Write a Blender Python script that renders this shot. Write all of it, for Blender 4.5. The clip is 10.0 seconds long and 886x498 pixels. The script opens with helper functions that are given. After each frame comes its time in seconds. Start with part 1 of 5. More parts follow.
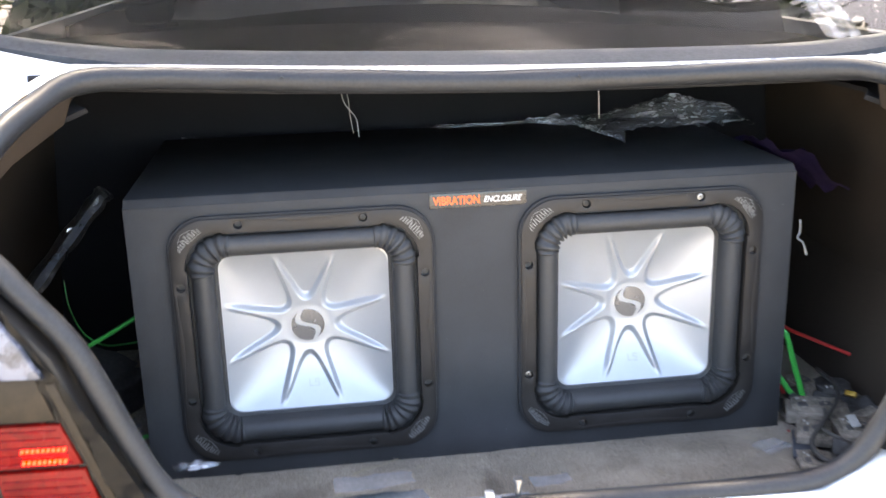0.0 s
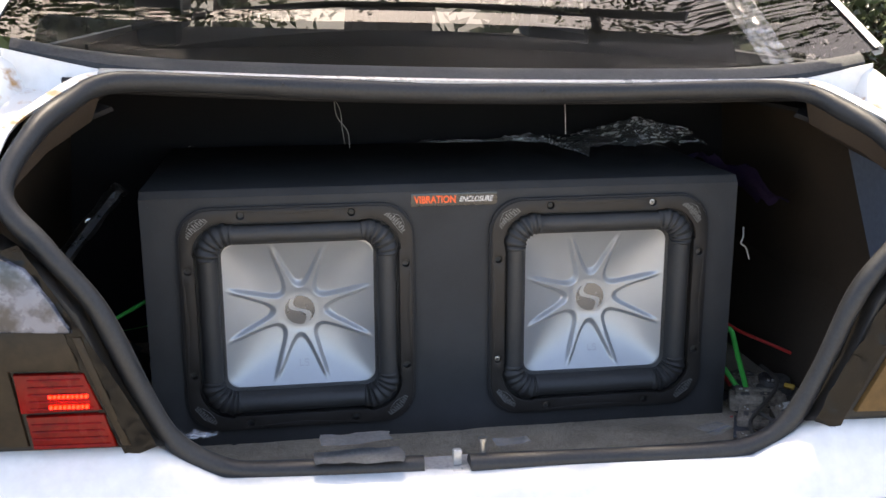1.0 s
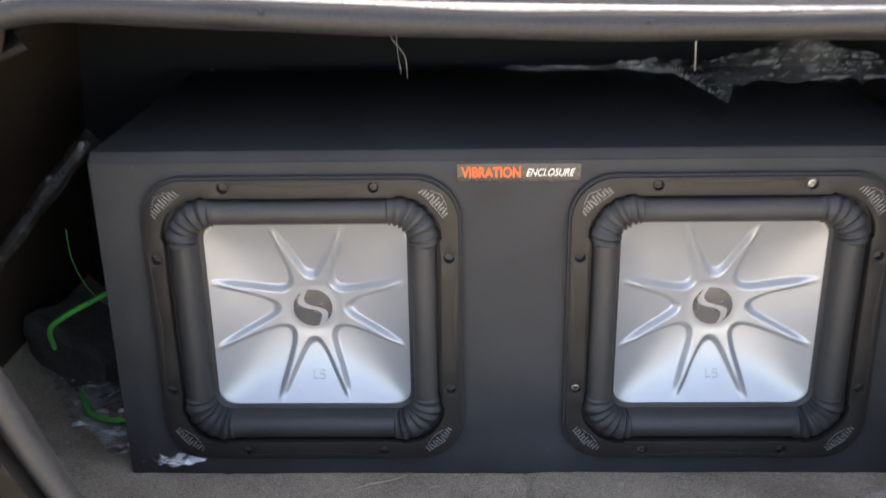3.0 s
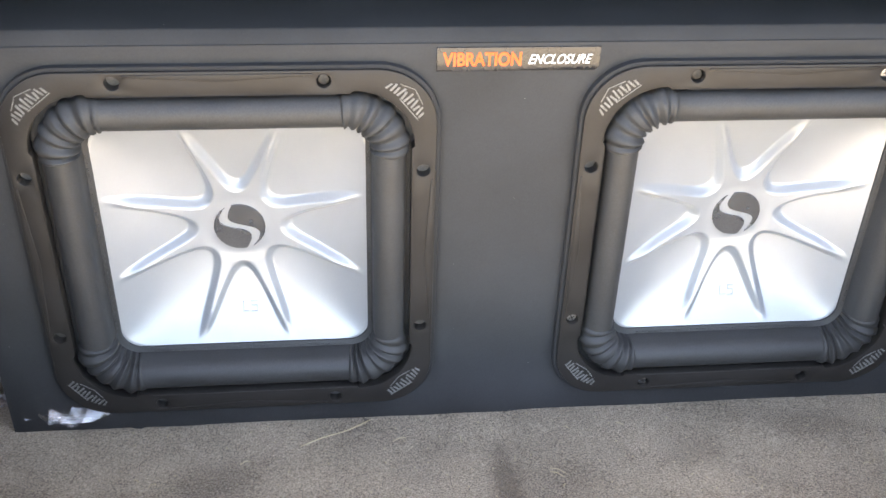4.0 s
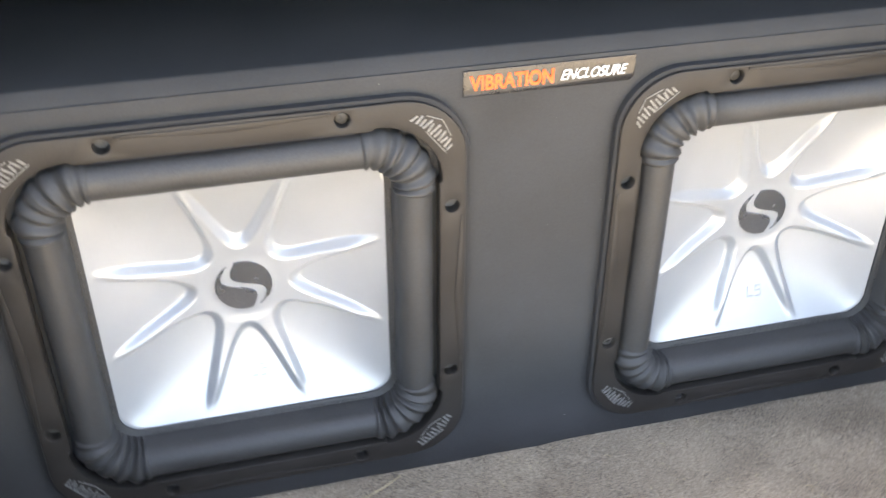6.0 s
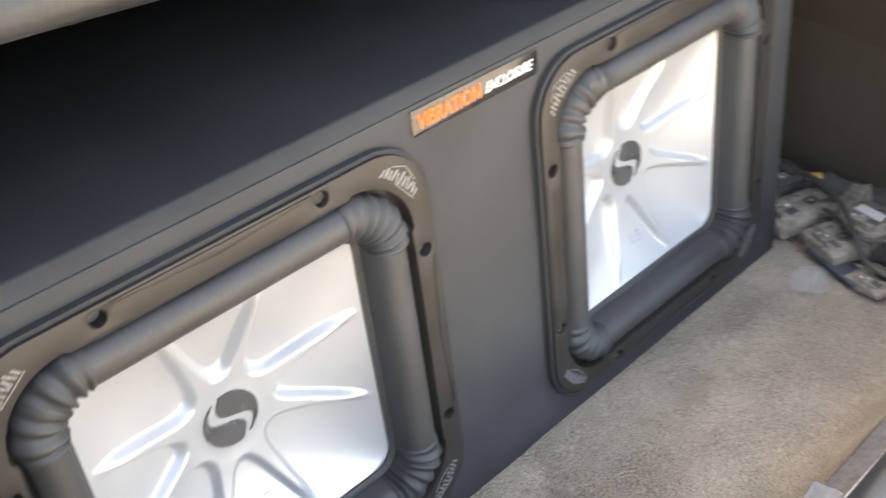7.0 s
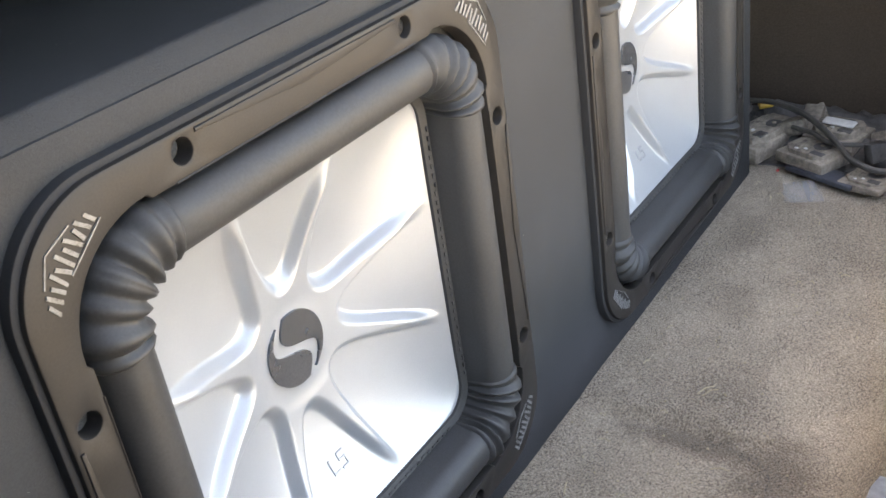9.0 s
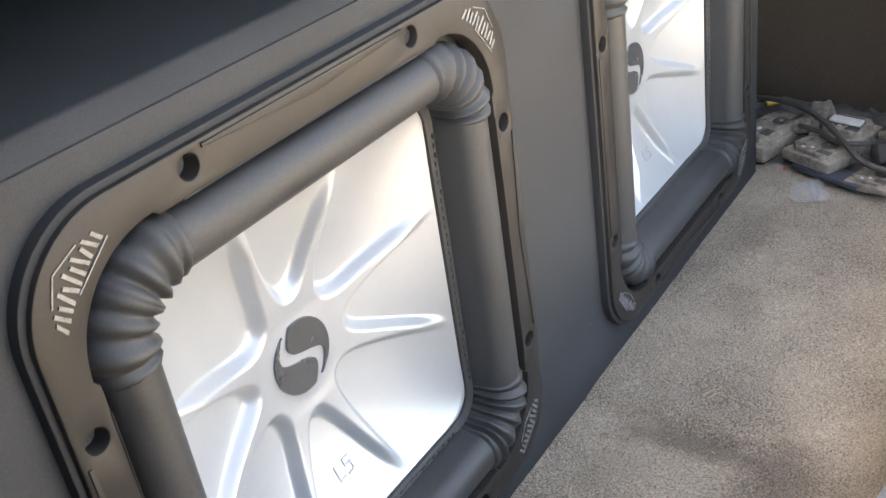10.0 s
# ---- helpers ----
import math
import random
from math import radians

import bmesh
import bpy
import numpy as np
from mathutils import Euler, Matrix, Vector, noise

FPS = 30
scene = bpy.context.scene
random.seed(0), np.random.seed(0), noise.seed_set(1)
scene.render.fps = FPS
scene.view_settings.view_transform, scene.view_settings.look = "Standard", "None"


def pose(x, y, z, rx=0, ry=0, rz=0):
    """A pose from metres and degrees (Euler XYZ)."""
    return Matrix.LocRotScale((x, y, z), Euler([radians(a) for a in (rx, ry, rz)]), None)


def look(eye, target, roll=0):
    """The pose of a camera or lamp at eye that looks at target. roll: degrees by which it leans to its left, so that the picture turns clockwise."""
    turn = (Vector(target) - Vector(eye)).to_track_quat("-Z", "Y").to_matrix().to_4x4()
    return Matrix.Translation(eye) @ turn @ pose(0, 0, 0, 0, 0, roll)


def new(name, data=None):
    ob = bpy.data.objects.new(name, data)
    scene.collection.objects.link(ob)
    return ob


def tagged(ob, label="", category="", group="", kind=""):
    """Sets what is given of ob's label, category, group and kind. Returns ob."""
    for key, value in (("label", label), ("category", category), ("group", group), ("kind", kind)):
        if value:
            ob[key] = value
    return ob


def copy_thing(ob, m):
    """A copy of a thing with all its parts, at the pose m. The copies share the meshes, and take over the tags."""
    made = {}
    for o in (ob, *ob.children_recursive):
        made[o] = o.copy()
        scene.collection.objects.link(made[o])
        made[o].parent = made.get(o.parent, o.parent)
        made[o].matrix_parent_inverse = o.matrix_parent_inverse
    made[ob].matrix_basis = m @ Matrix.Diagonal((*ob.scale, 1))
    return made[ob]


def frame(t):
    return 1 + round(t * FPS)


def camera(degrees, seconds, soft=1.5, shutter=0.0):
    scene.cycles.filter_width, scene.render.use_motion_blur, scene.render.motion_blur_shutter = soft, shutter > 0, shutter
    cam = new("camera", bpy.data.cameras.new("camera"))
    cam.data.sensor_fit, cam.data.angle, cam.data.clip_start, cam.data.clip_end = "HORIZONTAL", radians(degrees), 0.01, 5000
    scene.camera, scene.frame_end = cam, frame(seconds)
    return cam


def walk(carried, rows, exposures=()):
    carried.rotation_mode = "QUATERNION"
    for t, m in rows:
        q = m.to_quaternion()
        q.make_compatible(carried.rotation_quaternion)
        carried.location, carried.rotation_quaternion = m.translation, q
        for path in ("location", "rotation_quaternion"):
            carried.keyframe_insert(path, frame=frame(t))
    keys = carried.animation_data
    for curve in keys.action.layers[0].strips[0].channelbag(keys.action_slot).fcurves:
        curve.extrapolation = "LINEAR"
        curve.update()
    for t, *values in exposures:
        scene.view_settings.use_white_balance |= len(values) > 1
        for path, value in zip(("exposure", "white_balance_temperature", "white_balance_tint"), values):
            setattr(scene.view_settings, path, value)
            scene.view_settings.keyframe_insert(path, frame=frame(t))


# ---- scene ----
cam = camera(47.44, 10.0, shutter=0.5)
PATH = [
    (0, (0.013, -1.222, 0.66), (0.268, 0.679, 0.095), -1.5),
    (0.5, (-0.03, -1.358, 0.657), (0.292, 0.535, 0.099), 0.3),
    (1, (0.004, -1.393, 0.635), (0.284, 0.528, 0.154), -0.2),
    (1.5, (0.014, -1.376, 0.628), (0.306, 0.543, 0.146), -0.6),
    (2, (-0.007, -1.334, 0.64), (0.349, 0.561, 0.108), -0.4),
    (2.5, (0.068, -1.159, 0.646), (0.31, 0.722, 0.008), -1.5),
    (3, (0.172, -0.972, 0.653), (0.124, 0.893, -0.067), -0.9),
    (3.2, (0.167, -0.897, 0.654), (0.148, 0.923, -0.175), -0.8),
    (4.3, (0.073, -0.674, 0.648), (0.303, 0.97, -0.466), 2.6),
    (4.5, (0.075, -0.667, 0.646), (0.301, 0.976, -0.472), 2.6),
    (5, (0.082, -0.66, 0.65), (0.292, 0.995, -0.452), 2.3),
    (5.5, (0.083, -0.652, 0.651), (0.307, 1.013, -0.435), 1.7),
    (5.7, (0.061, -0.638, 0.643), (0.342, 1.015, -0.447), 1.7),
    (6.8, (-0.199, -0.483, 0.654), (0.719, 0.886, -0.479), -7.0),
    (7, (-0.22, -0.463, 0.647), (0.862, 0.827, -0.433), -7.5),
    (7.5, (-0.269, -0.349, 0.593), (0.961, 0.742, -0.546), -7.0),
    (8, (-0.273, -0.292, 0.533), (0.925, 0.848, -0.592), -7.2),
    (8.5, (-0.286, -0.286, 0.482), (1.101, 0.794, -0.471), -7.8),
    (9, (-0.317, -0.295, 0.482), (1.097, 0.757, -0.463), -9.0),
    (9.5, (-0.321, -0.295, 0.483), (1.088, 0.764, -0.462), -9.1),
    (10, (-0.312, -0.293, 0.492), (1.085, 0.764, -0.474), -9.1),
]
walk(cam, [(t, look(eye, target, roll)) for t, eye, target, roll in PATH],
     exposures=[(0.0, 3.75, 7900, 12), (0.5, 2.95, 7900, 12), (1.0, 2.42, 7900, 12), (2.4, 2.2, 7900, 12), (3.0, 3.18, 8900, 14), (4.4, 4.1, 9200, 12), (5.7, 4.12, 9400, 12), (7.2, 4.18, 9900, 12), (8.6, 4.05, 9600, 12), (10.0, 4.05, 9600, 12)])

# ---- light ----
world = bpy.data.worlds.new("sky_world")
scene.world = world
world.use_nodes = True
wn = world.node_tree
sky = wn.nodes.new("ShaderNodeTexSky")
sky.sky_type = 'NISHITA'
sky.sun_disc = False
SUN_EL, SUN_ROT = radians(64), radians(7)
sky.sun_elevation, sky.sun_rotation = SUN_EL, SUN_ROT
sky.dust_density = 1.6
sky.air_density = 0.7
bg = wn.nodes["Background"]
bg.inputs["Strength"].default_value = 0.15
wn.links.new(sky.outputs[0], bg.inputs["Color"])

sun = new("sun", bpy.data.lights.new("sun", "SUN"))
sun.data.energy, sun.data.angle = 3.6, radians(0.6)
sun.data.color = (1.0, 0.95, 0.86)
# the light comes from ahead of the car and a little from its right
sun_from = Vector((math.sin(SUN_ROT) * math.cos(SUN_EL), math.cos(SUN_ROT) * math.cos(SUN_EL), math.sin(SUN_EL)))
sun.matrix_world = look(sun_from * 30, (0, 0, 0))


# ---- materials ----
def material(name, dark, light, rough=0.6, metal=0.0, grain=400.0, blotch=9.0, bump=0.2, depth=0.001,
             rough_var=0.1, sheen=0.0, coat=0.0, spec=0.5, detail=6.0, mix=(0.35, 0.7), fine_share=0.5):
    """Two-scale surface: large blotches and fine grain vary colour, roughness and relief."""
    m = bpy.data.materials.new(name)
    m.use_nodes = True
    nt = m.node_tree
    b = nt.nodes["Principled BSDF"]
    co = nt.nodes.new("ShaderNodeTexCoord")

    def noise_node(scale, det, seed=0.0):
        mp = nt.nodes.new("ShaderNodeMapping")
        mp.inputs["Location"].default_value = (seed, seed * 0.7, -seed)
        nt.links.new(co.outputs["Object"], mp.inputs["Vector"])
        n = nt.nodes.new("ShaderNodeTexNoise")
        n.inputs["Scale"].default_value = scale
        n.inputs["Detail"].default_value = det
        n.inputs["Roughness"].default_value = 0.6
        nt.links.new(mp.outputs[0], n.inputs["Vector"])
        return n
    big, fine = noise_node(blotch, 5.0, 3.1), noise_node(grain, detail)
    mixer = nt.nodes.new("ShaderNodeMix")
    mixer.data_type = 'FLOAT'
    mixer.inputs[0].default_value = fine_share
    nt.links.new(big.outputs["Fac"], mixer.inputs[2])
    nt.links.new(fine.outputs["Fac"], mixer.inputs[3])
    ramp = nt.nodes.new("ShaderNodeValToRGB")
    ramp.color_ramp.elements[0].position, ramp.color_ramp.elements[1].position = mix
    ramp.color_ramp.elements[0].color = (*dark, 1)
    ramp.color_ramp.elements[1].color = (*light, 1)
    nt.links.new(mixer.outputs[0], ramp.inputs[0])
    nt.links.new(ramp.outputs[0], b.inputs["Base Color"])
    rr = nt.nodes.new("ShaderNodeMapRange")
    rr.inputs["From Min"].default_value, rr.inputs["From Max"].default_value = 0.3, 0.7
    rr.inputs["To Min"].default_value, rr.inputs["To Max"].default_value = max(0.02, rough - rough_var), min(1.0, rough + rough_var)
    nt.links.new(big.outputs["Fac"], rr.inputs["Value"])
    nt.links.new(rr.outputs[0], b.inputs["Roughness"])
    b.inputs["Metallic"].default_value = metal
    b.inputs["Specular IOR Level"].default_value = spec
    b.inputs["Sheen Weight"].default_value = sheen
    b.inputs["Coat Weight"].default_value = coat
    if bump:
        bp = nt.nodes.new("ShaderNodeBump")
        bp.inputs["Strength"].default_value, bp.inputs["Distance"].default_value = bump, depth
        nt.links.new(fine.outputs["Fac"], bp.inputs["Height"])
        nt.links.new(bp.outputs[0], b.inputs["Normal"])
    return m


def glassy(name, tint, rough=0.03, gloss_ior=1.5, strength=1.0, haze=0.0, thin=(0.48, 0.70), gloss_most=1.0):
    """A thin clear sheet: it lets light straight through, with a Fresnel gloss; haze adds white streaks."""
    m = bpy.data.materials.new(name)
    m.use_nodes = True
    nt = m.node_tree
    nt.nodes.remove(nt.nodes["Principled BSDF"])
    tr, gl, fr, mx, pw, mr = (nt.nodes.new("ShaderNode" + k) for k in ("BsdfTransparent", "BsdfGlossy", "LayerWeight", "MixShader", "Math", "MapRange"))
    tr.inputs[0].default_value = (*tint, 1)
    gl.inputs["Roughness"].default_value = rough
    fr.inputs["Blend"].default_value = 0.5
    pw.operation = 'POWER'
    pw.inputs[1].default_value = 4.0
    nt.links.new(fr.outputs["Facing"], pw.inputs[0])
    mr.inputs["To Min"].default_value, mr.inputs["To Max"].default_value = ((gloss_ior - 1) / (gloss_ior + 1)) ** 2 * strength, gloss_most
    nt.links.new(pw.outputs[0], mr.inputs["Value"])
    co, n = nt.nodes.new("ShaderNodeTexCoord"), nt.nodes.new("ShaderNodeTexNoise")
    n.inputs["Scale"].default_value = 14
    nt.links.new(co.outputs["Object"], n.inputs["Vector"])
    mp = nt.nodes.new("ShaderNodeMapRange")
    mp.inputs["To Min"].default_value, mp.inputs["To Max"].default_value = rough, rough * 2
    nt.links.new(n.outputs["Fac"], mp.inputs["Value"])
    nt.links.new(mp.outputs[0], gl.inputs["Roughness"])
    nt.links.new(mr.outputs[0], mx.inputs[0])
    # diffuse white streaks carry the plastic's scatter and its wrinkle glints as colour
    if haze:
        df, hz, hr, n2 = (nt.nodes.new("ShaderNode" + k) for k in ("BsdfDiffuse", "MixShader", "MapRange", "TexNoise"))
        df.inputs[0].default_value = (0.75, 0.76, 0.78, 1)
        n2.inputs["Scale"].default_value, n2.inputs["Detail"].default_value = 110, 5
        mp2 = nt.nodes.new("ShaderNodeMapping")
        mp2.inputs["Rotation"].default_value, mp2.inputs["Scale"].default_value = (0, 0, 0.18), (0.12, 1.0, 1.0)
        nt.links.new(co.outputs["Object"], mp2.inputs["Vector"])
        nt.links.new(mp2.outputs[0], n2.inputs["Vector"])
        hr.inputs["From Min"].default_value, hr.inputs["From Max"].default_value = thin
        hr.inputs["To Min"].default_value, hr.inputs["To Max"].default_value = 0.02, haze
        nt.links.new(n2.outputs["Fac"], hr.inputs["Value"])
        nt.links.new(hr.outputs[0], hz.inputs[0])
        nt.links.new(tr.outputs[0], hz.inputs[1])
        nt.links.new(df.outputs[0], hz.inputs[2])
        nt.links.new(hz.outputs[0], mx.inputs[1])
    else:
        nt.links.new(tr.outputs[0], mx.inputs[1])
    nt.links.new(gl.outputs[0], mx.inputs[2])
    nt.links.new(mx.outputs[0], nt.nodes["Material Output"].inputs[0])
    return m


def glow(name, colour, strength):
    m = bpy.data.materials.new(name)
    m.use_nodes = True
    b = m.node_tree.nodes["Principled BSDF"]
    b.inputs["Base Color"].default_value = (*colour, 1)
    b.inputs["Emission Color"].default_value = (*colour, 1)
    b.inputs["Emission Strength"].default_value = strength
    return m


BOX_SKIN = material("charcoal_box_carpet", (0.0245, 0.0248, 0.0254), (0.053, 0.0537, 0.0550), 0.72, grain=1500, blotch=12, bump=0.6, depth=0.0006, spec=0.14, mix=(0.3, 0.75))
FRAME = material("dark_moulded_plastic", (0.017, 0.0152, 0.0140), (0.030, 0.0270, 0.0250), 0.42, grain=900, blotch=18, bump=0.14, depth=0.0003, spec=0.20)
GASKET = material("black_foam_gasket", (0.008, 0.008, 0.009), (0.02, 0.02, 0.021), 0.85, grain=1200, bump=0.3, depth=0.0004)
RUBBER = material("black_surround_rubber", (0.020, 0.020, 0.0203), (0.040, 0.040, 0.0405), 0.55, grain=700, blotch=25, bump=0.12, depth=0.0003, spec=0.36)
SILVER = material("silver_cone_paint", (0.345, 0.355, 0.366), (0.410, 0.421, 0.432), 0.38, metal=0.44, grain=1600, blotch=14, bump=0.08, depth=0.0002, rough_var=0.05)
LOGO_GREY = material("grey_badge_metal", (0.13, 0.135, 0.145), (0.20, 0.205, 0.215), 0.28, metal=0.75, grain=800, bump=0.05)
# the pale tone stands in for gloss on the marks' edges
EMBLEM = material("mark_with_pale_shine", (0.06, 0.06, 0.058), (0.22, 0.217, 0.21), 0.35, grain=1500, blotch=200, bump=0.3, depth=0.0003)
EMBOSS = material("embossed_silver", (0.26, 0.265, 0.275), (0.35, 0.355, 0.365), 0.4, metal=0.4, grain=900, bump=0.05)
STEEL = material("zinc_screw_steel", (0.18, 0.18, 0.185), (0.38, 0.38, 0.38), 0.32, metal=0.9, grain=900, bump=0.1, depth=0.0003)
DARK_STEEL = material("blackened_screw", (0.012, 0.012, 0.012), (0.05, 0.05, 0.05), 0.4, metal=0.7, grain=900, bump=0.1, depth=0.0003)
HOLE_GREY = material("dusty_hole_bottom", (0.02, 0.019, 0.018), (0.13, 0.125, 0.12), 0.8, grain=1500, blotch=150, bump=0.5, depth=0.0006)
LABEL_FILM = material("black_gloss_label_film", (0.012, 0.012, 0.013), (0.020, 0.019, 0.019), 0.14, grain=300, blotch=60, bump=0.04, depth=0.0003, rough_var=0.04, coat=0.25, spec=0.4)
LABEL_RED = material("orange_red_ink", (0.78, 0.085, 0.014), (0.86, 0.11, 0.02), 0.4, grain=500, bump=0.03, coat=0.12, spec=0.3)
LABEL_WHITE = material("white_ink", (0.5, 0.5, 0.5), (0.62, 0.62, 0.61), 0.3, grain=500, bump=0.03, coat=0.45)
CARPET = material("worn_grey_brown_boot_carpet", (0.105, 0.081, 0.056), (0.64, 0.522, 0.385), 0.95, grain=600, blotch=9, bump=1.0, depth=0.006, sheen=0.12, spec=0.15, mix=(0.36, 0.68), detail=5, fine_share=0.68)


def dark_spots(m, spots):
    """Dark ragged-edged spots multiplied into the colour: (x, y, half length in x, half length in y, turn, strength) in
    metres.
    """
    nt = m.node_tree
    b = nt.nodes["Principled BSDF"]
    src = b.inputs["Base Color"].links[0].from_socket
    co, n = nt.nodes.new("ShaderNodeTexCoord"), nt.nodes.new("ShaderNodeTexNoise")
    n.inputs["Scale"].default_value, n.inputs["Detail"].default_value = 70, 6
    nt.links.new(co.outputs["Object"], n.inputs["Vector"])
    for x, y, hx, hy, turn, strength in spots:
        mp = nt.nodes.new("ShaderNodeMapping")
        mp.vector_type = 'TEXTURE'
        mp.inputs["Location"].default_value, mp.inputs["Rotation"].default_value, mp.inputs["Scale"].default_value = (x, y, 0), (0, 0, turn), (hx, hy, 1)
        gr, mu, rg, mx = (nt.nodes.new("ShaderNode" + k) for k in ("TexGradient", "Math", "MapRange", "Mix"))
        gr.gradient_type = 'SPHERICAL'
        mu.operation = 'MULTIPLY_ADD'
        nt.links.new(co.outputs["Object"], mp.inputs["Vector"])
        nt.links.new(mp.outputs[0], gr.inputs["Vector"])
        nt.links.new(n.outputs["Fac"], mu.inputs[0])
        mu.inputs[1].default_value = 0.6
        nt.links.new(gr.outputs["Fac"], mu.inputs[2])
        rg.inputs["From Min"].default_value, rg.inputs["From Max"].default_value, rg.inputs["To Max"].default_value = 0.42, 0.95, strength
        nt.links.new(mu.outputs[0], rg.inputs["Value"])
        mx.data_type, mx.blend_type = 'RGBA', 'MULTIPLY'
        mx.inputs[7].default_value = (0.36, 0.33, 0.30, 1)
        nt.links.new(rg.outputs[0], mx.inputs[0])
        nt.links.new(src, mx.inputs[6])
        src = mx.outputs[2]
    nt.links.new(src, b.inputs["Base Color"])


# the two strongest spots run along the carpet's crease
dark_spots(CARPET, ((0.226, -0.085, 0.020, 0.075, 0.0, 0.75), (0.215, -0.15, 0.05, 0.04, 0.2, 0.6), (0.40, -0.06, 0.05, 0.03, 0.5, 0.3), (0.52, -0.03, 0.06, 0.025, 0.0, 0.35), (-0.03, -0.06, 0.07, 0.03, 0.3, 0.3)))
FELT = material("dark_brown_felt_trim", (0.024, 0.017, 0.012), (0.055, 0.039, 0.027), 0.95, grain=500, blotch=7, bump=0.5, depth=0.0015, spec=0.2)
BLACK_TRIM = material("black_interior_cloth", (0.010, 0.010, 0.011), (0.022, 0.022, 0.024), 0.9, grain=500, blotch=8, bump=0.3, depth=0.001, spec=0.25)
WHITE_PAINT = material("dusty_white_car_paint", (0.50, 0.50, 0.495), (0.63, 0.63, 0.625), 0.38, grain=60, blotch=6, bump=0.05, depth=0.0006, coat=0.35)
RUSTY_WHITE = material("white_gutter_paint_with_rust", (0.36, 0.19, 0.07), (0.60, 0.59, 0.565), 0.6, grain=45, blotch=14, bump=0.25, depth=0.001, mix=(0.38, 0.47))
SEAL = material("weathered_rubber_seal", (0.009, 0.0094, 0.0104), (0.025, 0.026, 0.028), 0.50, grain=250, blotch=14, bump=0.2, depth=0.0006, spec=0.36)
FLAP = material("grey_scuffed_rubber", (0.11, 0.115, 0.125), (0.24, 0.25, 0.26), 0.5, grain=220, blotch=25, bump=0.3, depth=0.001)
MOULD = material("grey_window_moulding", (0.018, 0.020, 0.022), (0.050, 0.053, 0.056), 0.6, spec=0.15, grain=180, blotch=12, bump=0.25, depth=0.0008)
EDGE_METAL = material("bare_edge_metal", (0.22, 0.225, 0.23), (0.46, 0.47, 0.48), 0.33, metal=0.3, grain=200, blotch=22, bump=0.2, depth=0.0006)
SILL_METAL = material("grimy_sill_metal", (0.05, 0.048, 0.046), (0.16, 0.155, 0.15), 0.6, metal=0.2, grain=160, blotch=16, bump=0.35, depth=0.0012)
LAMP_BLACK = material("black_lamp_housing", (0.008, 0.0075, 0.007), (0.022, 0.020, 0.018), 0.38, grain=120, blotch=14, bump=0.15, depth=0.001, spec=0.22)
LAMP_RED = material("red_lamp_lens", (0.09, 0.003, 0.002), (0.20, 0.006, 0.004), 0.25, grain=140, blotch=25, bump=0.12, depth=0.001, spec=0.15)
LAMP_SMOKE = material("smoked_brown_lamp_lens", (0.011, 0.008, 0.005), (0.034, 0.024, 0.014), 0.40, grain=80, blotch=10, bump=0.08, depth=0.001, spec=0.18)
# patchy blue-grey stands in for sky reflected on the wrapped lens
LAMP_CLEAR = material("lamp_lens_with_sky_tint", (0.014, 0.017, 0.024), (0.12, 0.13, 0.165), 0.25, metal=0.1, grain=60, blotch=30, bump=0.2, depth=0.002, coat=0.2, mix=(0.42, 0.58), fine_share=0.3)
LAMP_AMBER = material("amber_brown_lamp_lens", (0.055, 0.032, 0.012), (0.12, 0.070, 0.026), 0.35, grain=80, blotch=10, bump=0.08, depth=0.001, spec=0.18)
LAMP_LIT = glow("lit_lamp_strip", (1.0, 0.012, 0.006), 2.6)
TAPE = material("crumpled_black_tape", (0.004, 0.0036, 0.0033), (0.013, 0.011, 0.010), 0.13, grain=60, blotch=35, bump=0.5, depth=0.003, spec=0.32)
FILM = glassy("clear_plastic_film", (0.94, 0.95, 0.95), 0.10, 1.6, 2.5, 0.35)
SHINY_FILM = glassy("shiny_crumpled_film", (0.92, 0.92, 0.93), 0.12, 1.6, 2.6, 0.62, (0.40, 0.74), 0.6)
SHELF = material("black_shelf_cloth", (0.004, 0.004, 0.0045), (0.009, 0.009, 0.010), 0.9, grain=400, bump=0.2, spec=0.15)
SEAT_BROWN = material("brown_seat_cloth", (0.030, 0.020, 0.015), (0.060, 0.044, 0.034), 0.9, grain=300, blotch=8, bump=0.3)
FOIL = glassy("torn_white_streaked_film", (0.92, 0.92, 0.93), 0.12, 1.6, 3.0, 0.7, (0.46, 0.72), 0.7)
CLEAR_TAPE = glassy("clear_sticky_tape", (0.95, 0.95, 0.94), 0.22, 1.6, 1.5, 0.28, (0.15, 0.75), 0.4)
GLASS = glassy("tinted_rear_glass", (0.14, 0.143, 0.146), 0.006, 1.5, 1.3)
GREEN_WIRE = material("green_cable_jacket", (0.02, 0.34, 0.05), (0.04, 0.52, 0.09), 0.4, grain=300, bump=0.1)
RED_WIRE = material("red_cable_jacket", (0.42, 0.02, 0.018), (0.55, 0.035, 0.03), 0.45, grain=300, bump=0.1)
BLACK_CABLE = material("dusty_black_cable", (0.022, 0.020, 0.017), (0.07, 0.062, 0.052), 0.6, grain=300, blotch=40, bump=0.2)
DUSTY_PLASTIC = material("dusty_grey_plastic", (0.055, 0.045, 0.034), (0.30, 0.25, 0.195), 0.75, grain=160, blotch=30, bump=0.45, depth=0.002)
DARK_DUSTY = material("dusty_dark_plastic", (0.020, 0.018, 0.017), (0.085, 0.078, 0.07), 0.7, grain=160, blotch=30, bump=0.45, depth=0.002)
PALE = material("pale_scuffed_plastic", (0.30, 0.29, 0.26), (0.50, 0.48, 0.44), 0.6, grain=200, blotch=50, bump=0.2)
